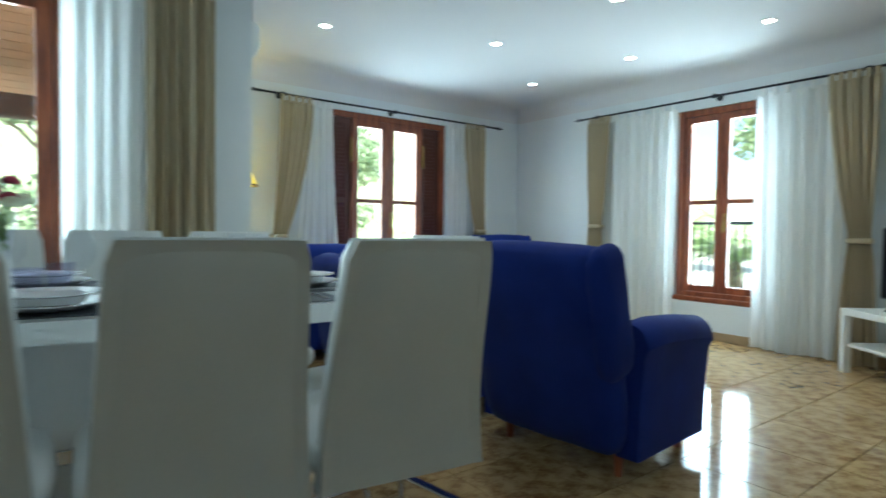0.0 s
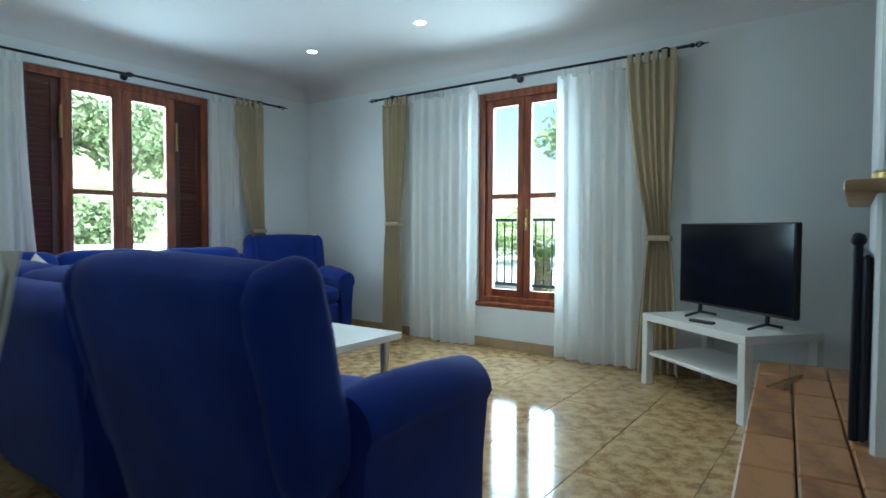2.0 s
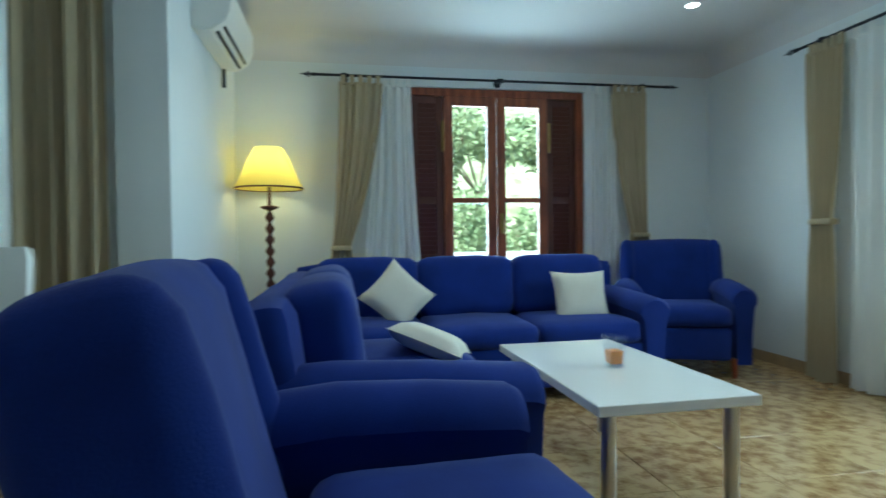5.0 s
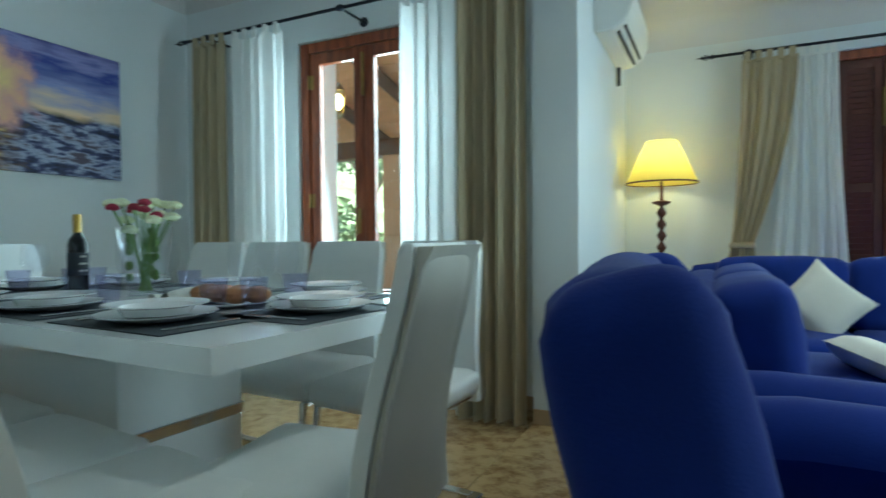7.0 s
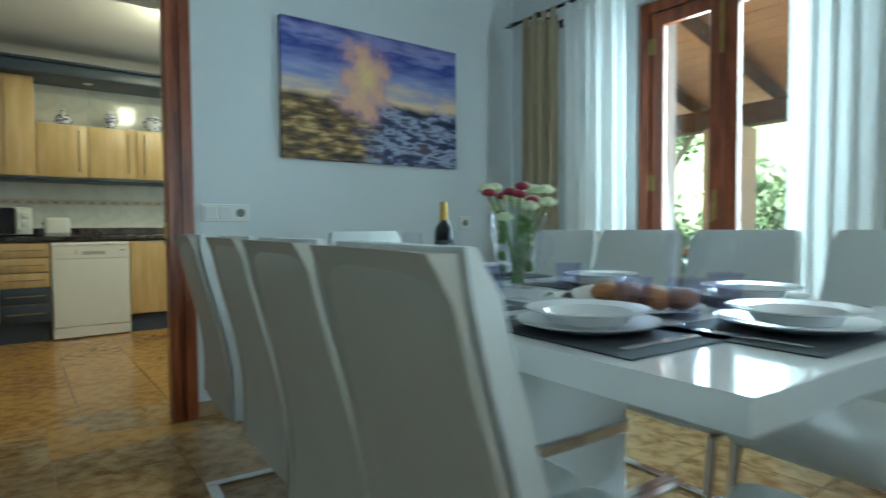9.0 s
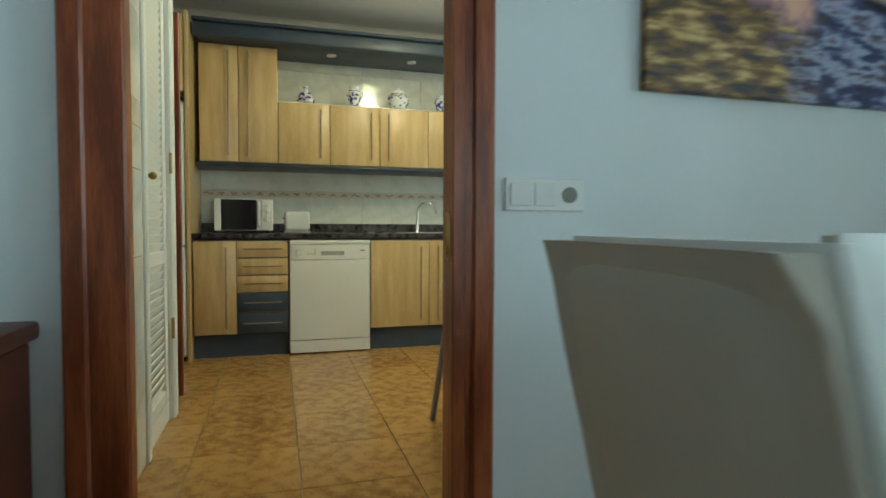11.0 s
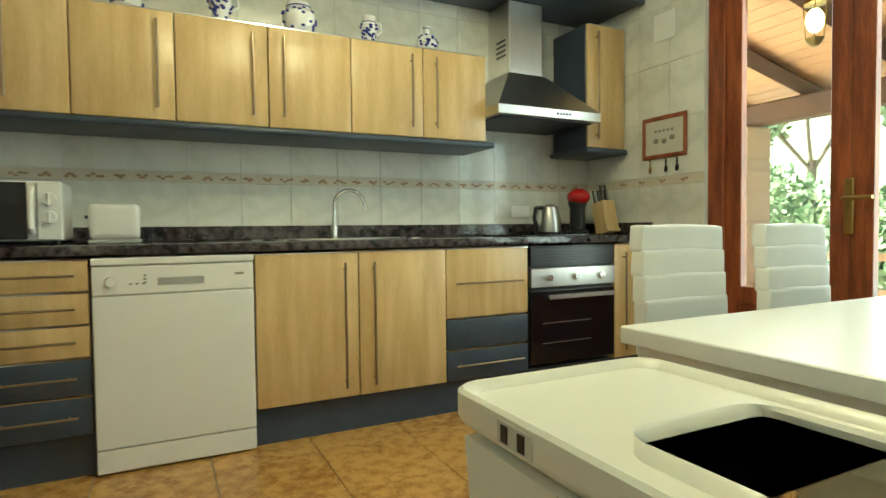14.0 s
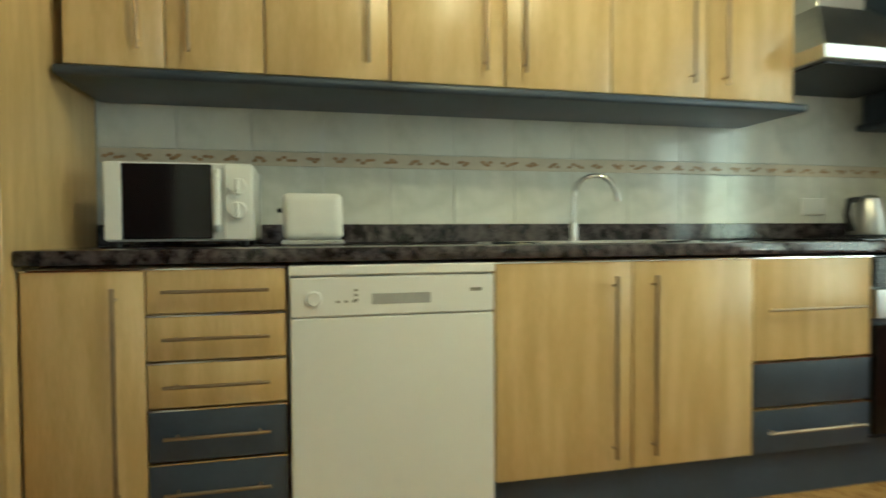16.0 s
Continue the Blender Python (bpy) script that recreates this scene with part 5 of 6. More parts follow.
snk = thing("kitchen_sink", "stainless steel inset sink with drainer", "sink")
bm = bmesh.new()
lathe(bm, [(0.46, 0.0), (0.45, 0.006), (0.40, 0.003), (0.38, -0.004)], (0, 0, 0), 40, False)
bm.transform(Matrix.Translation((-4.93, 2.02, 0.8995)) @ Matrix.Diagonal((0.48, 0.95, 1, 1)))
part("rim", bm, CHROME, snk)
bm = bmesh.new()
box(bm, -5.09, -4.77, 1.68, 2.36, 0.8985, 0.9005)
part("basin", bm, STEEL, snk)
tp = thing("kitchen_tap", "chromed swan-neck kitchen tap", "tap", m=pose(-5.11, 2.04, 0.898, 0, 0, 62) @ Matrix.Scale(0.9, 4))
bm = bmesh.new()
lathe(bm, [(0.028, 0), (0.026, 0.01), (0.020, 0.02), (0.020, 0.07), (0.014, 0.09)], seg=20)
part("body", bm, CHROME, tp)
bm = bmesh.new()
pts = [(0, 0, 0.08), (0, 0, 0.15)] + [(0.09 - 0.09 * math.cos(t), 0, 0.20 + 0.09 * math.sin(t)) for t in [math.pi * k / 12 for k in range(11)]] + [(0.185, 0, 0.20)]
tube(bm, pts, 0.010, 12)
rod(bm, (0.185, 0, 0.20), (0.186, 0, 0.175), 0.012)
part("spout", bm, CHROME, tp)
bm = bmesh.new()
rod(bm, (0, 0.015, 0.05), (0.01, 0.07, 0.065), 0.006)
part("lever", bm, CHROME, tp)

UX = -4.88
for i, (a, b, s) in enumerate(((0.33, 0.605, "r"), (0.605, 0.89, "l"))):
    unit("tall_wall_cabinet", "tall maple wall cabinet reaching the dark canopy", UX, a, b, 1.43, 2.30, [(a, b, 1.43, 2.30, MAPLE, s)], 0.34)
ye = [0.89, 1.28, 1.675, 2.075, 2.47, 2.855]
for (a, b), s in zip(zip(ye, ye[1:]), "rrlrl"):
    unit("wall_cabinet", "maple wall cabinet with a slim bar handle", UX, a, b, 1.43, 1.905, [(a, b, 1.43, 1.905, MAPLE, s)], 0.34)
unit("wall_cabinet", "narrow maple wall cabinet with a blue-grey side beside the hood", UX, 3.58, 3.885, 1.44, 2.20, [(3.58, 3.885, 1.44, 2.20, MAPLE, "l")], 0.34, NAVY)
pm = thing("cabinet_pelmet", "blue-grey rounded moulding below the wall cabinets", "moulding")
slab("rail", pm, NAVY, -5.23, UX + 0.025, 0.31, 2.90, 1.395, 1.427, bevel=0.013, seg=3)
pm = thing("cabinet_pelmet", "short blue-grey moulding below the narrow wall cabinet", "moulding")
slab("rail", pm, NAVY, -5.23, UX + 0.03, 3.55, 3.885, 1.405, 1.437, bevel=0.013, seg=3)
cn = thing("kitchen_canopy", "dark blue-grey cornice shelf with small spotlights above the cabinets", "canopy")
slab("shelf", cn, NAVY, -5.235, -4.74, 0.33, 3.885, 2.305, 2.345, bevel=0.012, seg=2)
slab("fascia", cn, NAVY, -4.745, -4.70, 0.31, 3.885, 2.29, 2.395, bevel=0.018, seg=3)
slab("crown", cn, NAVY, -5.235, -4.68, 0.31, 3.885, 2.397, 2.42, bevel=0.008)
for y in (1.30, 1.95, 2.62):
    bm = bmesh.new()
    lathe(bm, [(0.001, -0.004), (0.025, -0.004), (0.036, -0.008), (0.040, 0.0)], (-4.95, y, 2.304), 18)
    part("spotlight", bm, SATIN, cn, "small unlit round spotlight")

fr = thing("refrigerator", "tall white two-door fridge freezer", "refrigerator")
slab("body", fr, SATIN, -5.2, -4.64, -0.32, 0.265, 0.03, 1.81, bevel=0.006)
slab("upper_door", fr, SATIN, -4.638, -4.59, -0.32, 0.265, 0.815, 1.79, bevel=0.010, seg=2)
slab("lower_door", fr, SATIN, -4.638, -4.59, -0.32, 0.265, 0.05, 0.80, bevel=0.010, seg=2)
slab("grip", fr, STEEL, -4.592, -4.582, 0.02, 0.22, 0.815, 0.838, bevel=0.003)
slab("top_cap", fr, BLACK, -5.2, -4.585, -0.32, 0.265, 1.812, 1.835, bevel=0.004)
slab("foot_bar", fr, BLACK, -5.1, -4.66, -0.30, 0.25, 0.0, 0.032)
ep = thing("end_panel", "maple end panel beside the refrigerator", "cabinet panel")
slab("panel", ep, MAPLE, -5.24, -4.60, 0.272, 0.297, 0.0, 2.42)
unit("wall_cabinet", "maple cabinet above the refrigerator", -4.60, -0.32, 0.268, 1.87, 2.40, [(-0.32, 0.268, 1.87, 2.40, MAPLE, "n")], 0.6)

mw = thing("microwave", "white microwave with a black glass door on the worktop", "microwave", m=pose(-4.91, 0.635, 0.905) @ Matrix.Scale(0.92, 4))
slab("casing", mw, SATIN, -0.32, 0.0, -0.23, 0.23, 0.012, 0.275, bevel=0.006)
dr = slab("door", mw, SCREEN, 0.0, 0.014, -0.175, 0.10, 0.02, 0.268, bevel=0.003, label="black glass door")
slab("door_edge", mw, SATIN, 0.0, 0.016, -0.228, -0.178, 0.016, 0.272, bevel=0.003)
slab("control_panel", mw, SATIN, 0.0, 0.014, 0.138, 0.228, 0.016, 0.272, bevel=0.003)
bm = bmesh.new()
tube(bm, [(0.014, 0.118, 0.05), (0.04, 0.118, 0.07), (0.04, 0.118, 0.22), (0.014, 0.118, 0.245)], 0.013, 10)
part("handle", bm, SATIN, dr)
for z in (0.115, 0.195):
    bm = bmesh.new()
    rod(bm, (0.012, 0.183, z), (0.034, 0.183, z), 0.030, 0.027, 22)
    box(bm, 0.032, 0.040, 0.178, 0.188, z - 0.026, z + 0.026, 0.002)
    part("dial", bm, SATIN, mw)
bm = bmesh.new()
for y in (-0.2, 0.2):
    for x in (-0.28, -0.03):
        rod(bm, (x, y, -0.006), (x, y, 0.014), 0.014)
part("feet", bm, BLACK, mw)
ts = thing("toaster", "white two-slot toaster on the worktop", "toaster", m=pose(-4.98, 1.03, 0.899) @ Matrix.Scale(0.9, 4))
soft("casing", ts, SATIN, -0.08, 0.08, -0.105, 0.105, 0.018, 0.19, 0.022)
slab("base", ts, mat("toaster_base", (0.4, 0.4, 0.4), 0.4), -0.075, 0.082, -0.11, 0.11, 0.0, 0.02, bevel=0.005)
slab("lever", ts, BLACK, -0.02, 0.02, -0.125, -0.104, 0.12, 0.135)

JAR_P = {
    "flask": [(0.03, 0), (0.055, 0.015), (0.06, 0.045), (0.045, 0.075), (0.018, 0.095), (0.016, 0.125), (0.022, 0.135), (0.020, 0.14)],
    "jug": [(0.038, 0), (0.042, 0.01), (0.036, 0.05), (0.050, 0.085), (0.048, 0.12), (0.036, 0.14), (0.042, 0.165)],
    "ginger": [(0.05, 0), (0.055, 0.01), (0.08, 0.06), (0.078, 0.095), (0.055, 0.12), (0.06, 0.13), (0.05, 0.15), (0.015, 0.165), (0.012, 0.18)],
}
INK = mat("cobalt_glaze", (0.02, 0.03, 0.22), 0.2, 0.2, 20)
for y, k, s, lb in ((1.10, "flask", 1.0, "flask"), (1.48, "jug", 1.0, "jug"), (1.84, "ginger", 1.0, "lidded jar"), (2.20, "jug", 0.85, "jug"), (2.53, "flask", 1.0, "flask")):
    j = thing("porcelain_" + lb.split()[-1], "blue and white porcelain " + lb + " standing on the wall cabinets", "porcelain", "porcelain on the cabinets", pose(-4.96, y, 1.906))
    bm = bmesh.new()
    lathe(bm, [(r * s, z * s) for r, z in JAR_P[k]], seg=24)
    part("vessel", bm, CHINA, j)
    if lb == "jug":
        bm = bmesh.new()
        tube(bm, [(0, 0.036 * s, 0.14 * s), (0, 0.075 * s, 0.13 * s), (0, 0.078 * s, 0.085 * s), (0, 0.044 * s, 0.06 * s)], 0.006, 8)
        part("handle", bm, CHINA, j)
    bm = bmesh.new()
    prof = JAR_P[k]
    for q in range(22):
        a = random.uniform(-1.6, 1.6)
        z = random.uniform(0.02, 0.09 if k == "flask" else 0.12) * s
        r = next((p0[0] + (p1[0] - p0[0]) * (z / s - p0[1]) / max(1e-6, p1[1] - p0[1]) for p0, p1 in zip(prof, prof[1:]) if p0[1] <= z / s <= p1[1]), 0.04) * s
        ball(bm, (r * math.cos(a), r * math.sin(a), z), 0.009, (0.6, 1.2, 0.8), 6, 5)
    for z in (0.008, 0.128 * s):
        r = next((p0[0] + (p1[0] - p0[0]) * (z / s - p0[1]) / max(1e-6, p1[1] - p0[1]) for p0, p1 in zip(prof, prof[1:]) if p0[1] <= z / s <= p1[1]), 0.04) * s
        lathe(bm, [(r + 0.001, z - 0.003), (r + 0.001, z + 0.003)], seg=24, cap=False)
    part("blue_pattern", bm, INK, j, "cobalt blue painted pattern")

hd = thing("cooker_hood", "stainless steel pyramid cooker hood with chimney", "cooker hood", m=pose(KWEST + 0.01, 3.21, 0))
bm = bmesh.new()
b0 = [(0, -0.36, 1.62), (0.50, -0.36, 1.62), (0.50, 0.345, 1.62), (0, 0.345, 1.62)]
t0 = [(0, -0.13, 1.87), (0.25, -0.13, 1.87), (0.25, 0.13, 1.87), (0, 0.13, 1.87)]
vb_, vt_ = [bm.verts.new(p) for p in b0], [bm.verts.new(p) for p in t0]
for i in range(4):
    j = (i + 1) % 4
    bm.faces.new((vb_[i], vb_[j], vt_[j], vt_[i]))
bm.faces.new(vt_)
bm.faces.new(vb_[::-1])
part("canopy", bm, STEEL, hd, smooth=False)
slab("lip", hd, STEEL, 0, 0.505, -0.365, 0.35, 1.565, 1.62, bevel=0.004)
slab("chimney", hd, STEEL, 0, 0.24, -0.12, 0.12, 1.871, 2.30, bevel=0.003)
slab("filter", hd, IRON, 0.03, 0.47, -0.33, 0.31, 1.557, 1.564, bevel=0)
bm = bmesh.new()
for i in range(5):
    rod(bm, (0.503, 0.03 + i * 0.022, 1.592), (0.509, 0.03 + i * 0.022, 1.592), 0.007)
part("buttons", bm, BLACK, hd)
bm = bmesh.new()
for i in range(4):
    box(bm, 0.10, 0.2, -0.124, -0.119, 1.98 + i * 0.03, 1.992 + i * 0.03)
part("chimney_slots", bm, BLACK, hd)

kt = thing("kettle", "brushed steel electric kettle with black handle", "kettle", m=pose(-5.03, 3.40, 0.907))
bm = bmesh.new()
lathe(bm, [(0.072, 0.0), (0.076, 0.02), (0.07, 0.10), (0.055, 0.16), (0.05, 0.17), (0.015, 0.185)], seg=24)
part("body", bm, STEEL, kt)
bm = bmesh.new()
tube(bm, [(0, -0.05, 0.165), (0, -0.10, 0.16), (0, -0.115, 0.10), (0, -0.09, 0.03)], 0.013)
lathe(bm, [(0.08, -0.0), (0.08, 0.012)], seg=24)
part("handle", bm, BLACK, kt)
cm = thing("coffee_machine", "small red and black capsule coffee machine", "coffee machine", m=pose(-5.0, 3.60, 0.899))
bm = bmesh.new()
lathe(bm, [(0.07, 0), (0.07, 0.02), (0.05, 0.03), (0.05, 0.17), (0.062, 0.2), (0.055, 0.22)], seg=22)
part("column", bm, BLACK, cm)
RED = mat("red_plastic", (0.42, 0.01, 0.012), 0.25)
bm = bmesh.new()
ball(bm, (0.01, 0, 0.24), 0.072, (1.1, 0.95, 0.75), 18, 12)
part("head", bm, RED, cm, "glossy red head")
kb = thing("knife_block", "wooden knife block holding black-handled knives", "knife block", m=pose(-4.90, 3.76, 0.899, 0, -14, 0))
slab("block", kb, MAPLE, -0.05, 0.06, -0.05, 0.05, 0.02, 0.21, bevel=0.004)
slab("base", kb, MAPLE, -0.06, 0.07, -0.05, 0.05, 0.004, 0.024)
for i in range(5):
    slab("knife_handle", kb, BLACK, -0.035 + (i % 2) * 0.05, -0.012 + (i % 2) * 0.05, -0.04 + i * 0.018, -0.026 + i * 0.018, 0.205, 0.30 + 0.02 * (i % 2), bevel=0.003)
ks = thing("kitchen_socket", "white double wall socket above the worktop", "socket", m=pose(KWEST + 0.012, 3.32, 1.05))
slab("plate", ks, SATIN, 0, 0.008, -0.07, 0.07, -0.04, 0.04)

kp = thing("framed_picture", "small wooden-framed kitchen sampler with key hooks", "picture", m=pose(-4.56, KNORTH - 0.012, 1.475))
bm = bmesh.new()
for a in ((-0.165, -0.14), (0.14, 0.165)):
    box(bm, *a, -0.014, 0, -0.125, 0.125, 0.004)
for a in ((-0.125, -0.10), (0.10, 0.125)):
    box(bm, -0.14, 0.14, -0.013, 0, *a, 0.004)
part("frame", bm, WOOD, kp)
slab("paper", kp, PILLOW, -0.14, 0.14, -0.006, -0.002, -0.10, 0.10, bevel=0)
bm = bmesh.new()
for i in range(5):
    box(bm, -0.07 + i * 0.03, -0.052 + i * 0.03, -0.008, -0.006, 0.03, 0.045)
for x, z in ((-0.06, -0.02), (0.0, -0.025), (0.06, -0.01)):
    ball(bm, (x, -0.006, z), 0.022, (1, 0.15, 0.7), 10, 6)
part("drawing", bm, STALK, kp, "dark printed drawing and lettering bars")
for x in (-0.10, 0.02, 0.10):
    bm = bmesh.new()
    rod(bm, (x, -0.012, -0.13), (x, -0.012, -0.20), 0.005)
    ball(bm, (x, -0.012, -0.19), 0.014, (1, 0.4, 1.6), 8, 6)
    part("key", bm, BRASS if x < 0 else IRON, kp, "hanging key")
vg = thing("wall_vent", "square white ventilation cover high on the tiles", "vent", m=pose(-4.56, KNORTH - 0.012, 2.12))
slab("cover", vg, SATIN, -0.08, 0.08, -0.008, 0, -0.08, 0.08)
vg = thing("wall_vent", "white slatted ventilation grille near the floor", "vent", m=pose(-4.42, KNORTH - 0.012, 0.16))
slab("cover", vg, SATIN, -0.10, 0.10, -0.008, 0, -0.07, 0.07)
for i in range(7):
    slab("slat", vg, SATIN, -0.09, 0.09, -0.014, -0.008, -0.06 + i * 0.017, -0.052 + i * 0.017, bevel=0)

ktb = thing("kitchen_table", "white laminate kitchen table with thick top", "table", m=pose(-2.77, 2.82, -0.025))
slab("tabletop", ktb, SATIN, -0.35, 0.33, -0.66, 0.66, 0.70, 0.74, bevel=0.003)
slab("apron", ktb, SATIN, -0.32, 0.30, -0.63, 0.63, 0.62, 0.699)
for x in (-0.32, 0.30):
    for y in (-0.63, 0.63):
        slab("leg", ktb, SATIN, x - 0.025, x + 0.025, y - 0.025, y + 0.025, 0, 0.62)


def ribbed_chair(m):
    c = thing("kitchen_chair", "white leatherette chair with a ribbed high back at the kitchen table", "chair", "chairs at the kitchen table", m)
    for i in range(7):
        z = 0.47 + i * 0.068
        soft("back_rib", c, LEATHER, -0.225 - 0.006 * i, -0.175 - 0.006 * i, -0.17, 0.17, z - 0.006, z + 0.073, 0.010, None, 0.0)
    soft("seat", c, LEATHER, -0.21, 0.21, -0.19, 0.19, 0.40, 0.48, 0.03, None, 0.01)
    for x in (-0.18, 0.18):
        for y in (-0.15, 0.15):
            bm = bmesh.new()
            rod(bm, (x, y, 0), (x, y, 0.40), 0.013)
            part("leg", bm, CHROME, c)
    return c


kc = ribbed_chair(pose(-3.03, 2.53, 0, 0, 0, 3))
copy_thing(kc, pose(-3.03, 3.04, 0, 0, 0, 3))

# high chair facing -x, its tray with a bay for the child
IVORY = mat("ivory_plastic", (0.78, 0.77, 0.68), 0.3, 0.02, 3)
TUBE = mat("grey_tube", (0.25, 0.25, 0.27), 0.4)
hc = thing("high_chair", "white plastic child's high chair with tray and grey tube legs", "high chair", m=pose(-2.68, 1.83, 0))


def tray_outline(grow, bay):
    """Rounded rectangle with a rounded bay cut in from the +x side."""
    pts = []

    def corner(cx, cy, r, a0, a1, k=5):
        for i in range(k + 1):
            a = radians(a0 + (a1 - a0) * i / k)
            pts.append((cx + r * math.cos(a), cy + r * math.sin(a)))

    x0, x1, h = -0.255 - grow, 0.245 + grow, 0.215 + grow
    corner(x1 - 0.012, bay + 0.012, 0.012, 270, 360)
    corner(x1 - 0.015, h - 0.015, 0.015, 0, 90)
    corner(x0 + 0.045, h - 0.045, 0.045, 90, 180)
    corner(x0 + 0.045, -h + 0.045, 0.045, 180, 270)
    corner(x1 - 0.015, -h + 0.015, 0.015, 270, 360)
    corner(x1 - 0.012, -bay - 0.012, 0.012, 0, 90)
    corner(0.03 + 0.05 - grow, -bay + 0.05, 0.05, 270, 180)
    corner(0.03 + 0.05 - grow, bay - 0.05, 0.05, 180, 90)
    return pts


bm = bmesh.new()
rings = [[bm.verts.new((x, y, z)) for x, y in tray_outline(g, 0.125 - g)] for g, z in ((-0.03, 0.628), (-0.006, 0.642), (0.0, 0.655), (0.0, 0.690), (-0.006, 0.696), (-0.014, 0.692), (-0.022, 0.680))]
for a, b in zip(rings, rings[1:]):
    for i in range(len(a)):
        j = (i + 1) % len(a)
        bm.faces.new((a[i], a[j], b[j], b[i]))
bm.faces.new(rings[0][::-1])
bm.faces.new(rings[-1])
bmesh.ops.triangulate(bm, faces=[f for f in bm.faces if len(f.verts) > 4])
part("tray", bm, IVORY, hc)
for sy in (-1, 1):
    bm = bmesh.new()
    prof = [(0.10, 0.62), (0.05, 0.50), (0.12, 0.40), (0.34, 0.38), (0.44, 0.44), (0.50, 0.70), (0.53, 0.93), (0.47, 0.93), (0.40, 0.76), (0.30, 0.665), (0.22, 0.625)]
    va = [bm.verts.new((x, sy * 0.185, z)) for x, z in prof]
    vb = [bm.verts.new((x, sy * 0.218, z)) for x, z in prof]
    for i in range(len(prof)):
        j = (i + 1) % len(prof)
        bm.faces.new((va[i], va[j], vb[j], vb[i]))
    bm.faces.new(va)
    bm.faces.new(vb[::-1])
    part("side_shell", bm, IVORY, hc, smooth=False)
    bm = bmesh.new()
    va = [bm.verts.new((x, sy * 0.190, z)) for x, z in ((-0.20, 0.628), (-0.185, 0.52), (-0.15, 0.50), (-0.10, 0.57), (0.02, 0.60), (0.12, 0.50), (0.12, 0.628))]
    vb = [bm.verts.new((v.co.x, sy * 0.214, v.co.z)) for v in va]
    for i in range(len(va)):
        j = (i + 1) % len(va)
        bm.faces.new((va[i], va[j], vb[j], vb[i]))
    bm.faces.new(va)
    bm.faces.new(vb[::-1])
    part("tray_bracket", bm, IVORY, hc, smooth=False)
    for a, b in (((-0.165, sy * 0.20, 0.53), (-0.32, sy * 0.23, 0.0)), ((0.36, sy * 0.20, 0.42), (0.50, sy * 0.24, 0.0))):
        bm = bmesh.new()
        rod(bm, a, b, 0.014)
        part("leg", bm, TUBE, hc, "grey metal tube leg")
soft("seat", hc, IVORY, 0.08, 0.46, -0.185, 0.185, 0.40, 0.45, 0.02)
soft("seat_back", hc, IVORY, 0.44, 0.50, -0.185, 0.185, 0.44, 0.94, 0.025)
bm = bmesh.new()
tube(bm, [(0.10, 0, 0.44), (0.09, 0, 0.56), (0.07, 0, 0.63)], 0.018, 10)
part("crotch_post", bm, IVORY, hc)
bm = bmesh.new()
box(bm, -0.10, -0.02, -0.2175, -0.2155, 0.652, 0.684)
part("warning_label", bm, PILLOW, hc, "pale warning sticker with two dark pictograms")
bm = bmesh.new()
for x in (-0.082, -0.042):
    box(bm, x - 0.008, x + 0.008, -0.2190, -0.2176, 0.656, 0.680)
part("pictogram", bm, BLACK, hc)

# kitchen ceiling lamp
kl = thing("ceiling_lamp", "flush round lit kitchen ceiling lamp", "lamp", m=pose(-3.45, 1.9, KIT_H))
bm = bmesh.new()
lathe(bm, [(0.17, 0), (0.17, -0.04), (0.14, -0.07), (0.02, -0.085)], seg=28)
part("diffuser", bm, glow("kitchen_lamp_glow", (1.0, 0.86, 0.55), 3), kl)
lamp("kitchen_lamp_light", "POINT", pose(-3.45, 1.9, KIT_H - 0.22), 8, (1, 0.83, 0.52), radius=0.1)

# ---- outside ----
bm = bmesh.new()
box(bm, -200, 200, -200, 200, -0.5, -0.12)
struct("ground", bm, GRAVEL, "pale dry gravel ground")
bm = bmesh.new()
box(bm, -7, 1.0, 4.08, 8.0, -0.13, -0.02)
struct("porch_pavement", bm, TERRACE, "pale paved porch floor")
bm = bmesh.new()
box(bm, EAST + 0.32, 9.0, -3, 9, -0.13, -0.03)
struct("terrace_pavement", bm, TERRACE, "pale sunlit terrace paving")
po = thing("porch", "open porch with a boarded roof on dark beams and stone columns", "porch")
for i in range(20):
    bm = bmesh.new()
    y0 = 4.06 + i * 0.16
    z = 2.98 - (y0 - 4.06) * 0.22
    box(bm, -7, 1.0, 0, 0.156, 0, 0.025, m=Matrix.Translation((0, y0, z)) @ Matrix.Rotation(math.atan(-0.22), 4, "X"))
    part("board", bm, PLANK, po)
for i in range(9):
    bm = bmesh.new()
    x = -6.4 + i * 0.85
    rod(bm, (x, 4.07, 2.90), (x, 7.3, 2.19), 0.085, seg=4)
    part("rafter", bm, BEAM, po)
bm = bmesh.new()
box(bm, -7, 1.0, 6.75, 6.95, 1.98, 2.2, 0.02)
part("beam", bm, BEAM, po)
for x in (-6.2, -1.75, 0.9):
    slab("column", po, RENDER_WALL, x - 0.19, x + 0.19, 6.66, 7.04, -0.03, 1.98, bevel=0.015)
    for k in range(6):
        slab("column_block", po, RENDER_WALL, x - 0.195, x + 0.195, 6.655, 7.045, 0.0 + k * 0.33, 0.32 + k * 0.33, bevel=0.01)


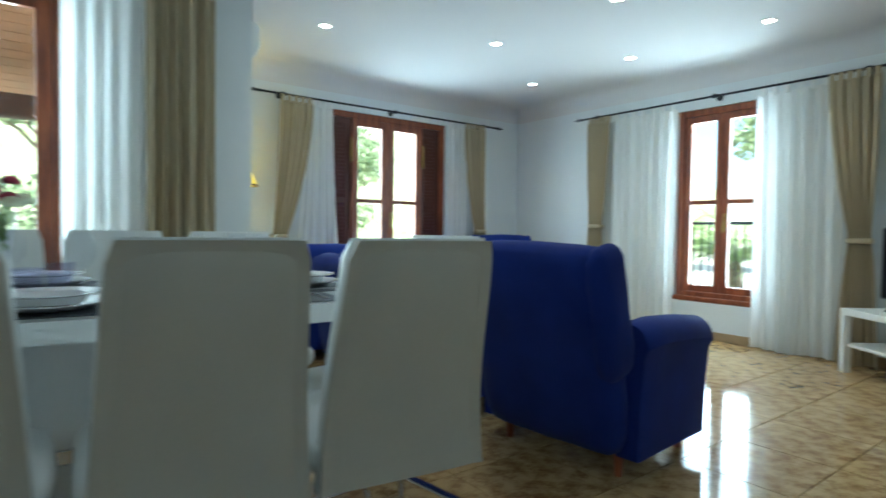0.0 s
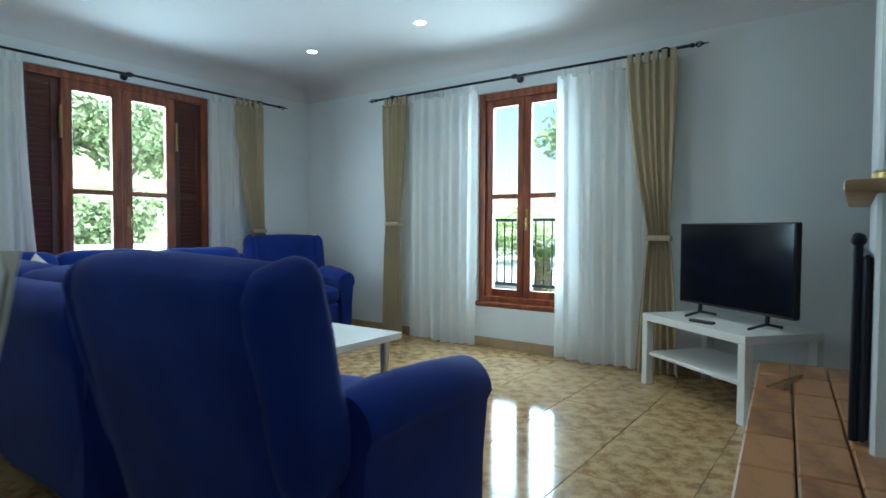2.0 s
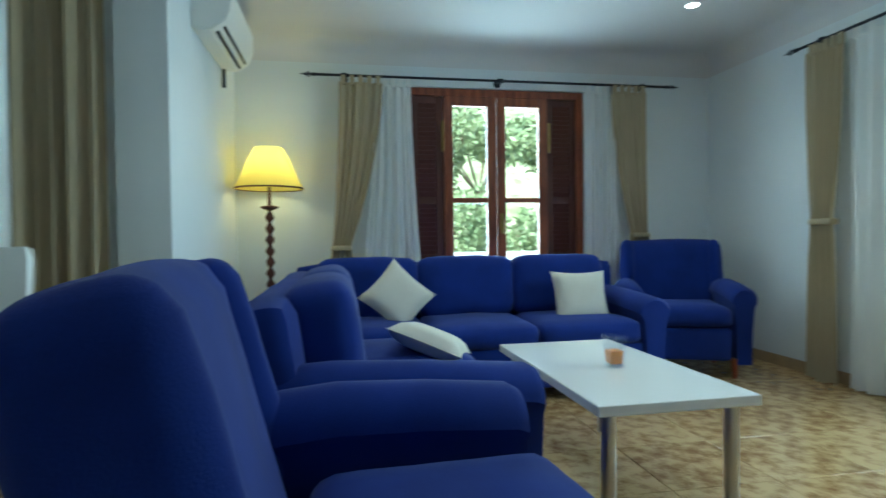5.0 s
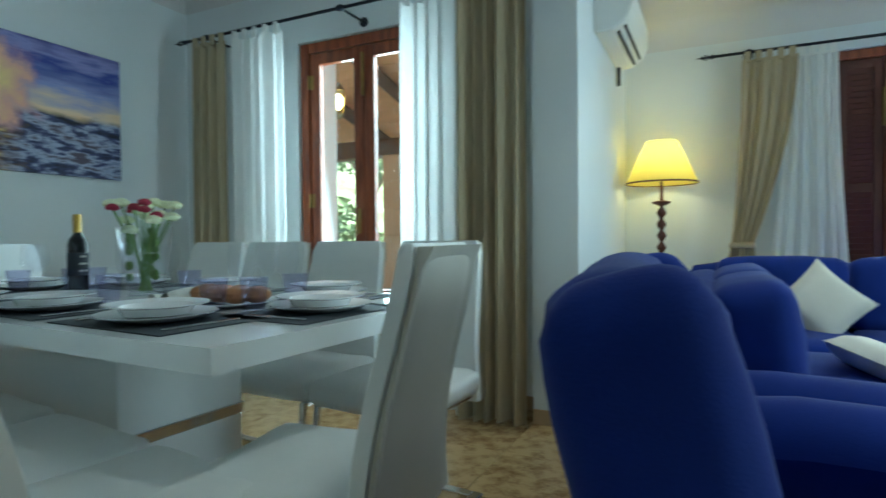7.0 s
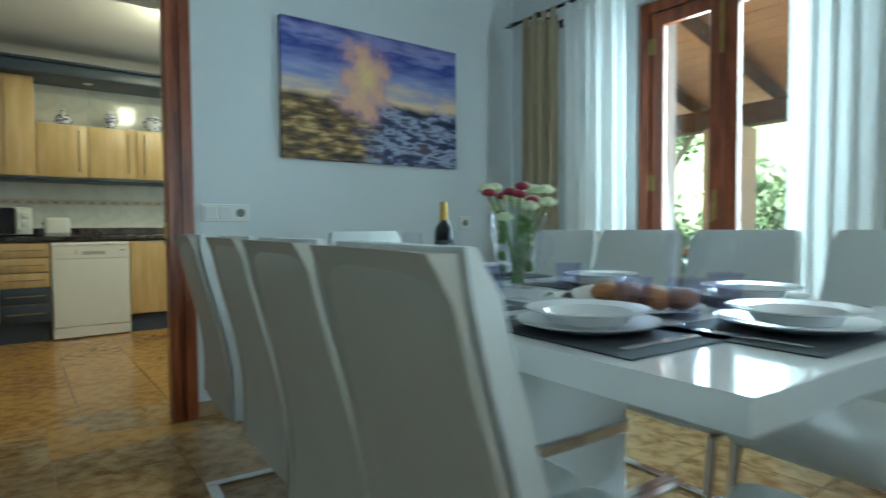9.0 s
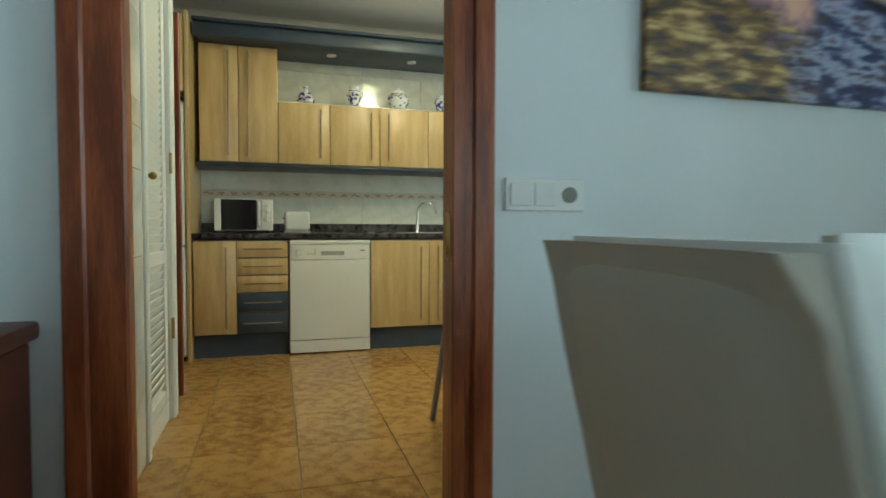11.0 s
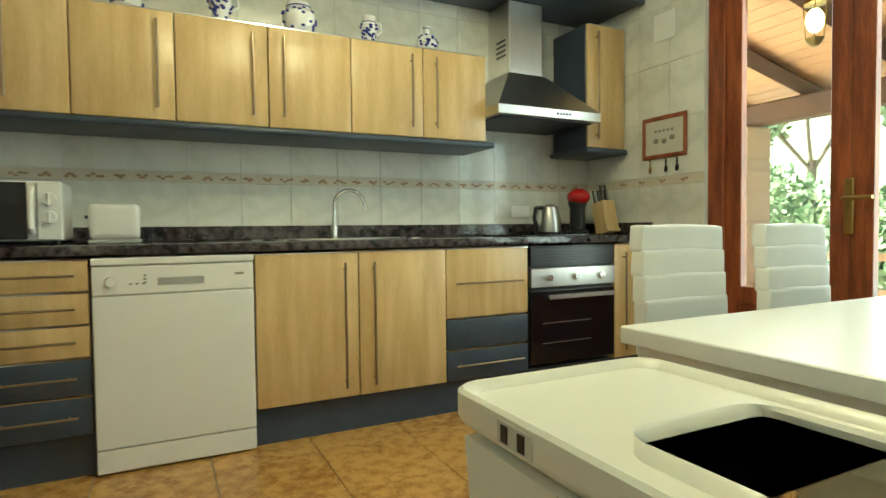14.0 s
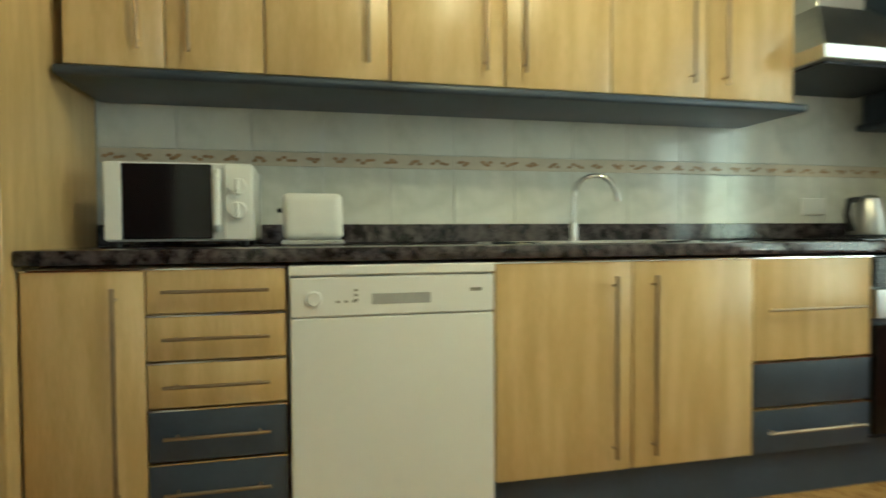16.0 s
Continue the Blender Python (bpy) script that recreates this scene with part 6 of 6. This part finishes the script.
def lantern(x, y, z):
    ln = thing("porch_lantern", "hanging brass porch lantern with a glowing glass", "lantern", "porch lanterns", pose(x, y, z))
    bm = bmesh.new()
    rod(bm, (0, 0, 0.17), (0, 0, 0.45), 0.006)
    lathe(bm, [(0.075, 0.10), (0.05, 0.14), (0.012, 0.18)], seg=6)
    lathe(bm, [(0.02, -0.16), (0.05, -0.13), (0.055, -0.11)], seg=6)
    for k in range(6):
        a = k * 1.047
        rod(bm, (0.055 * math.cos(a), 0.055 * math.sin(a), -0.11), (0.072 * math.cos(a), 0.072 * math.sin(a), 0.10), 0.004, seg=6)
    part("cage", bm, BRASS, ln)
    bm = bmesh.new()
    ball(bm, (0, 0, 0), 0.05, (1, 1, 1.5))
    part("glass", bm, WARM, ln)


lantern(-1.40, 5.0, 2.22)
lantern(-4.30, 4.9, 2.22)
rl = thing("porch_railing", "low wooden porch railing", "railing")
for z in (0.30, 0.62):
    slab("rail", rl, PLANK, -6.0, -2.0, 6.8, 6.86, z, z + 0.07)
for i in range(9):
    slab("post", rl, PLANK, -5.95 + i * 0.48, -5.90 + i * 0.48, 6.81, 6.85, -0.02, 0.30)
pt = thing("porch_chair", "wooden porch chair with a curved back", "chair", m=pose(-0.75, 5.6, -0.02))
bm = bmesh.new()
box(bm, -0.25, 0.25, -0.25, 0.25, 0.40, 0.45, 0.01)
for x in (-0.22, 0.22):
    for y in (-0.22, 0.22):
        rod(bm, (x, y, 0), (x, y, 0.42), 0.022)
    rod(bm, (x, 0.22, 0.42), (x, 0.27, 0.78), 0.02)
tube(bm, [(-0.22, 0.27, 0.78), (0, 0.31, 0.85), (0.22, 0.27, 0.78)], 0.03)
for i in range(5):
    rod(bm, (-0.15 + i * 0.075, 0.24, 0.45), (-0.15 + i * 0.075, 0.29, 0.82), 0.012)
part("frame", bm, PLANK, pt)


def leaves(blobs, count, size, rnd):
    vs_, fs = [], []
    for _ in range(count):
        c, r = rnd.choice(blobs)
        d = Vector((rnd.gauss(0, 1), rnd.gauss(0, 1), rnd.gauss(0, 1))).normalized()
        p = Vector(c) + Vector((d.x * r[0], d.y * r[1], d.z * r[2])) * rnd.uniform(0.55, 1.08)
        u = Vector((rnd.gauss(0, 1), rnd.gauss(0, 1), rnd.gauss(0, 1))).normalized()
        w = u.cross(Vector((rnd.gauss(0, 1), rnd.gauss(0, 1), 0.4))).normalized()
        s = size * rnd.uniform(0.6, 1.4)
        k = len(vs_)
        vs_ += [p - u * s, p + w * s * 0.45, p + u * s, p - w * s * 0.45]
        fs.append((k, k + 1, k + 2, k + 3))
    return vs_, fs


def foliage(name, parent, blobs, count, size, material, seed):
    rnd = random.Random(seed)
    v, f = leaves(blobs, count, size, rnd)
    me = bpy.data.meshes.new(name)
    me.from_pydata(v, [], f)
    me.materials.append(material)
    ob = new(name, me)
    ob.parent = parent
    return ob


def bush(label, x, y, w, h, seed, material=None):
    rnd = random.Random(seed)
    b = thing("bush", label, "bush", "garden bushes", pose(x, y, -0.12))
    blobs = [((rnd.uniform(-w, w) * 0.6, rnd.uniform(-w, w) * 0.4, h * rnd.uniform(0.25, 0.75)), (w * rnd.uniform(0.25, 0.5), w * 0.4, h * rnd.uniform(0.2, 0.35))) for _ in range(9)]
    foliage("crown", b, blobs, 2600, 0.085, material or LEAF, seed)
    bm = bmesh.new()
    for k in range(5):
        rod(bm, (0.05 * k - 0.1, 0, 0), (rnd.uniform(-w, w) * 0.5, rnd.uniform(-.3, .3), h * 0.7), 0.03, 0.01, 6)
    part("stems", bm, BARK, b)


def tree(label, x, y, h, w, seed, material=None):
    rnd = random.Random(seed)
    t = thing("tree", label, "tree", "garden trees", pose(x, y, -0.12))
    bm = bmesh.new()
    rod(bm, (0, 0, 0), (0.1, 0.05, h * 0.45), 0.16, 0.10, 10)
    tips = []
    for k in range(6):
        a = k * 1.05
        tip = (w * 0.6 * math.cos(a), w * 0.6 * math.sin(a), h * rnd.uniform(0.6, 0.9))
        tips.append(tip)
        tube(bm, [(0.1, 0.05, h * 0.4), (tip[0] * 0.5, tip[1] * 0.5, h * 0.58), tip], 0.045, 6)
    part("trunk", bm, BARK, t)
    blobs = [((tx * rnd.uniform(0.5, 1.2), ty * rnd.uniform(0.5, 1.2), tz + rnd.uniform(-0.4, 0.4)), (w * rnd.uniform(0.25, 0.42),) * 2 + (w * 0.25,)) for tx, ty, tz in tips for _ in range(2)]
    foliage("crown", t, blobs, 4200, 0.11, material or LEAF, seed)


for i, (x, y, w, h) in enumerate(((-6.5, 10.5, 1.5, 1.9), (-4.6, 9.2, 1.3, 1.75), (-2.9, 10.4, 1.4, 2.2), (-0.6, 11, 1.5, 1.9), (-8.6, 11, 1.6, 2.3), (2.2, 15, 2.0, 2.2), (4.6, 15.5, 2.0, 2.4), (6.6, 15.0, 1.8, 2.0))):
    bush("dense green garden bush in the sun", x, y, w, h, 20 + i)
for i, (x, y, h, w) in enumerate(((-7.5, 15, 6, 2.6), (-3.0, 16, 6.5, 2.8), (1.0, 18, 6, 2.6), (3.4, 17.5, 5.5, 2.6), (6.2, 18.5, 6.0, 2.6), (9.5, 19, 6, 2.6), (-11, 16, 6, 2.6), (17, 6.0, 5.0, 2.4), (18, 0.5, 5.0, 2.4), (19, 3.2, 4.2, 2.2))):
    tree("broad green tree beyond the garden", x, y, h, w, 40 + i)
bm = bmesh.new()
n = 60
grid = [[bm.verts.new((-40 + 110 * i / n, 24 + 50 * j / n, -0.3 + 20 * (j / n) ** 0.8 + 1.2 * noise.noise(Vector((i * 0.5, j * 0.5, 3))) + 0.7 * noise.noise(Vector((i * 1.7, j * 1.7, 5))))) for j in range(n + 1)] for i in range(n + 1)]
for i in range(n):
    for j in range(n):
        bm.faces.new((grid[i][j], grid[i + 1][j], grid[i + 1][j + 1], grid[i][j + 1]))
struct("backdrop_hill", bm, mat("pale_scrub_hillside", (0.20, 0.26, 0.10), 0.9, 0.3, 1.2, 0.5, 9, second=(0.46, 0.46, 0.30)), "pale green wooded hillside beyond the garden", True)
gw = thing("garden_wall", "low white rendered garden wall in the sun", "garden wall")
slab("wall", gw, WHITE, -14, 14, 13.0, 13.25, -0.12, 0.62)

rl = thing("terrace_railing", "black iron terrace railing with slim balusters", "railing")
for z in (0.12, 1.10):
    slab("rail", rl, IRON, 8.58, 8.62, -3, 9, z, z + 0.045)
for i in range(90):
    slab("baluster", rl, IRON, 8.592, 8.608, -2.95 + i * 0.132, -2.934 + i * 0.132, 0.12, 1.10, bevel=0)
for y in (-3, 0, 3, 6, 9):
    slab("post", rl, IRON, 8.575, 8.625, y - 0.025, y + 0.025, -0.03, 1.15)


def palm(x, y, h, n, seed):
    rnd = random.Random(seed)
    p = thing("palm", "low feathery palm with yellow-green fronds", "palm", "terrace palms", pose(x, y, -0.12))
    bm = bmesh.new()
    rod(bm, (0, 0, 0), (0, 0, h), 0.16, 0.12, 10)
    part("trunk", bm, BARK, p)
    vv, ff = [], []
    for k in range(n):
        a, lift, L = rnd.uniform(0, 6.28), rnd.uniform(0.1, 1.2), rnd.uniform(1.3, 2.1)
        for s in range(22):
            t = s / 21
            r = L * t
            c = Vector((math.cos(a) * r * math.cos(lift * (1 - 0.4 * t)), math.sin(a) * r * math.cos(lift * (1 - 0.4 * t)), h + r * math.sin(lift) - 0.9 * t * t))
            for sd in (-1, 1):
                d = Vector((-math.sin(a) * sd + 0.5 * math.cos(a), math.cos(a) * sd + 0.5 * math.sin(a), -0.35)).normalized() * 0.34 * (1 - 0.6 * t)
                q = Vector((math.cos(a), math.sin(a), 0)) * 0.02
                i0 = len(vv)
                vv += [c - q, c + q, c + d]
                ff.append((i0, i0 + 1, i0 + 2))
    me = bpy.data.meshes.new("fronds")
    me.from_pydata(vv, [], ff)
    me.materials.append(PALE_LEAF)
    ob = new("fronds", me)
    ob.parent = p


palm(9.9, 4.7, 0.7, 44, 1)
palm(10.4, 3.2, 0.4, 30, 2)
palm(10.0, 5.9, 0.8, 40, 3)
palm(11.0, 2.0, 0.5, 30, 4)

# ---- tiles ----


def floor_tiles(parent, x0, x1, y0, y1, w, ox, oy, material):
    bm = bmesh.new()
    h = w / 2 - 0.0018
    vs_ = [bm.verts.new((sx * a, sy * a, z)) for z, a in ((-0.006, h), (-0.0012, h), (0.0, h - 0.0015)) for sx, sy in ((-1, -1), (1, -1), (1, 1), (-1, 1))]
    for k in (0, 4):
        for i in range(4):
            j = (i + 1) % 4
            bm.faces.new((vs_[k + i], vs_[k + j], vs_[k + 4 + j], vs_[k + 4 + i]))
    bm.faces.new(vs_[8:12])
    me = bpy.data.meshes.new("tile")
    bm.to_mesh(me)
    bm.free()
    me.materials.append(material)
    x = ox + math.floor((x0 - ox) / w) * w + w / 2
    while x - w / 2 < x1:
        y = oy + math.floor((y0 - oy) / w) * w + w / 2
        while y - w / 2 < y1:
            t = new("tile", me)
            t.parent = parent
            t.location = (x, y, 0)
            t.rotation_euler = (radians(random.uniform(-0.05, 0.05)), radians(random.uniform(-0.05, 0.05)), math.pi / 2 * random.randrange(4))
            y += w
        x += w


floor_tiles(bpy.data.objects["floor_living"], WEST + 0.02, EAST - 0.01, SOUTH, NORTH, 0.44, 0.92, 3.44, TILE)
floor_tiles(bpy.data.objects["floor_kitchen"], KWEST, WEST - 0.03, -0.1, KNORTH, 0.42, -4.51, 0.95, KTILE)


def wall_tiles(parent, m, length, rows, w, skip=()):
    """Tiles on a wall: m maps local x along, z up and y out of the wall. rows: (z0, z1, material)."""
    cache = {}
    for z0, z1, mt in rows:
        n = max(1, round(length / w))
        ww = length / n
        key = (round(z1 - z0, 4), mt.name, round(ww, 4))
        if key not in cache:
            bm = bmesh.new()
            box(bm, -ww / 2 + 0.0008, ww / 2 - 0.0008, 0, 0.007, -(z1 - z0) / 2 + 0.0008, (z1 - z0) / 2 - 0.0008, 0.001)
            me = bpy.data.meshes.new("tile")
            bm.to_mesh(me)
            bm.free()
            me.materials.append(mt)
            cache[key] = me
        for i in range(n):
            xc = (i + 0.5) * ww
            if any(a < xc < b for a, b in skip):
                continue
            t = new("tile", cache[key])
            t.parent = parent
            t.matrix_basis = m @ pose(xc, 0, (z0 + z1) / 2)


ROWS_W = [(0.86, 1.19, WTILE), (1.19, 1.245, BORDER), (1.245, 1.575, WTILE), (1.575, 1.905, WTILE), (1.905, 2.235, WTILE), (2.235, 2.50, WTILE)]
wall_tiles(bpy.data.objects["kitchen_wall_west"], pose(KWEST + 0.001, 3.9, 0, 0, 0, -90), 3.6, ROWS_W, 0.255)
ROWS_F = [(0.0, 0.20, WTILE), (0.20, 0.53, WTILE)] + ROWS_W
wall_tiles(bpy.data.objects["kitchen_wall_north"], pose(-4.29, KNORTH - 0.001, 0, 0, 0, 180), 0.95, [(a, b, c) for a, b, c in ROWS_F] + [(0.53, 0.86, WTILE)], 0.24)
ROWS_S = [(0.0, 0.5, WTILE), (0.5, 0.83, WTILE), (0.83, 1.16, WTILE), (1.16, 1.32, WTILE), (1.32, 1.42, BORDER), (1.42, 1.75, WTILE), (1.75, 2.2, WTILE)]
wall_tiles(bpy.data.objects["wall_west"], pose(WEST - 0.045, 1.499, 0, 0, 0, 180), 0.395, ROWS_S, 0.2)
wall_tiles(bpy.data.objects["kitchen_wall_south"], pose(-2.79, KSOUTH + 0.001, 0), 0.57, ROWS_S, 0.28)
# raised leaf motifs along the border
bm = bmesh.new()
for i in range(36):
    y = 0.35 + i * 0.098
    for k in range(4):
        ball(bm, (KWEST + 0.0085, y + (k - 1.5) * 0.013 * (1.4 if i % 3 == 0 else 0.8), 1.216 + 0.007 * math.sin(k * 2 + i)), 0.009, (0.15, 1.2, 0.7), 6, 4)
mo = part("border_motif", bm, MOTIF, bpy.data.objects["kitchen_wall_west"], "brown leaf motifs on the border tiles")
bm = bmesh.new()
for i in range(4):
    x = -4.9 + i * 0.16
    for k in range(4):
        ball(bm, (x + (k - 1.5) * 0.012, KNORTH - 0.0085, 1.216 + 0.007 * math.sin(k * 2 + i)), 0.009, (1.2, 0.15, 0.7), 6, 4)
part("border_motif", bm, MOTIF, bpy.data.objects["kitchen_wall_north"], "brown leaf motifs on the border tiles")
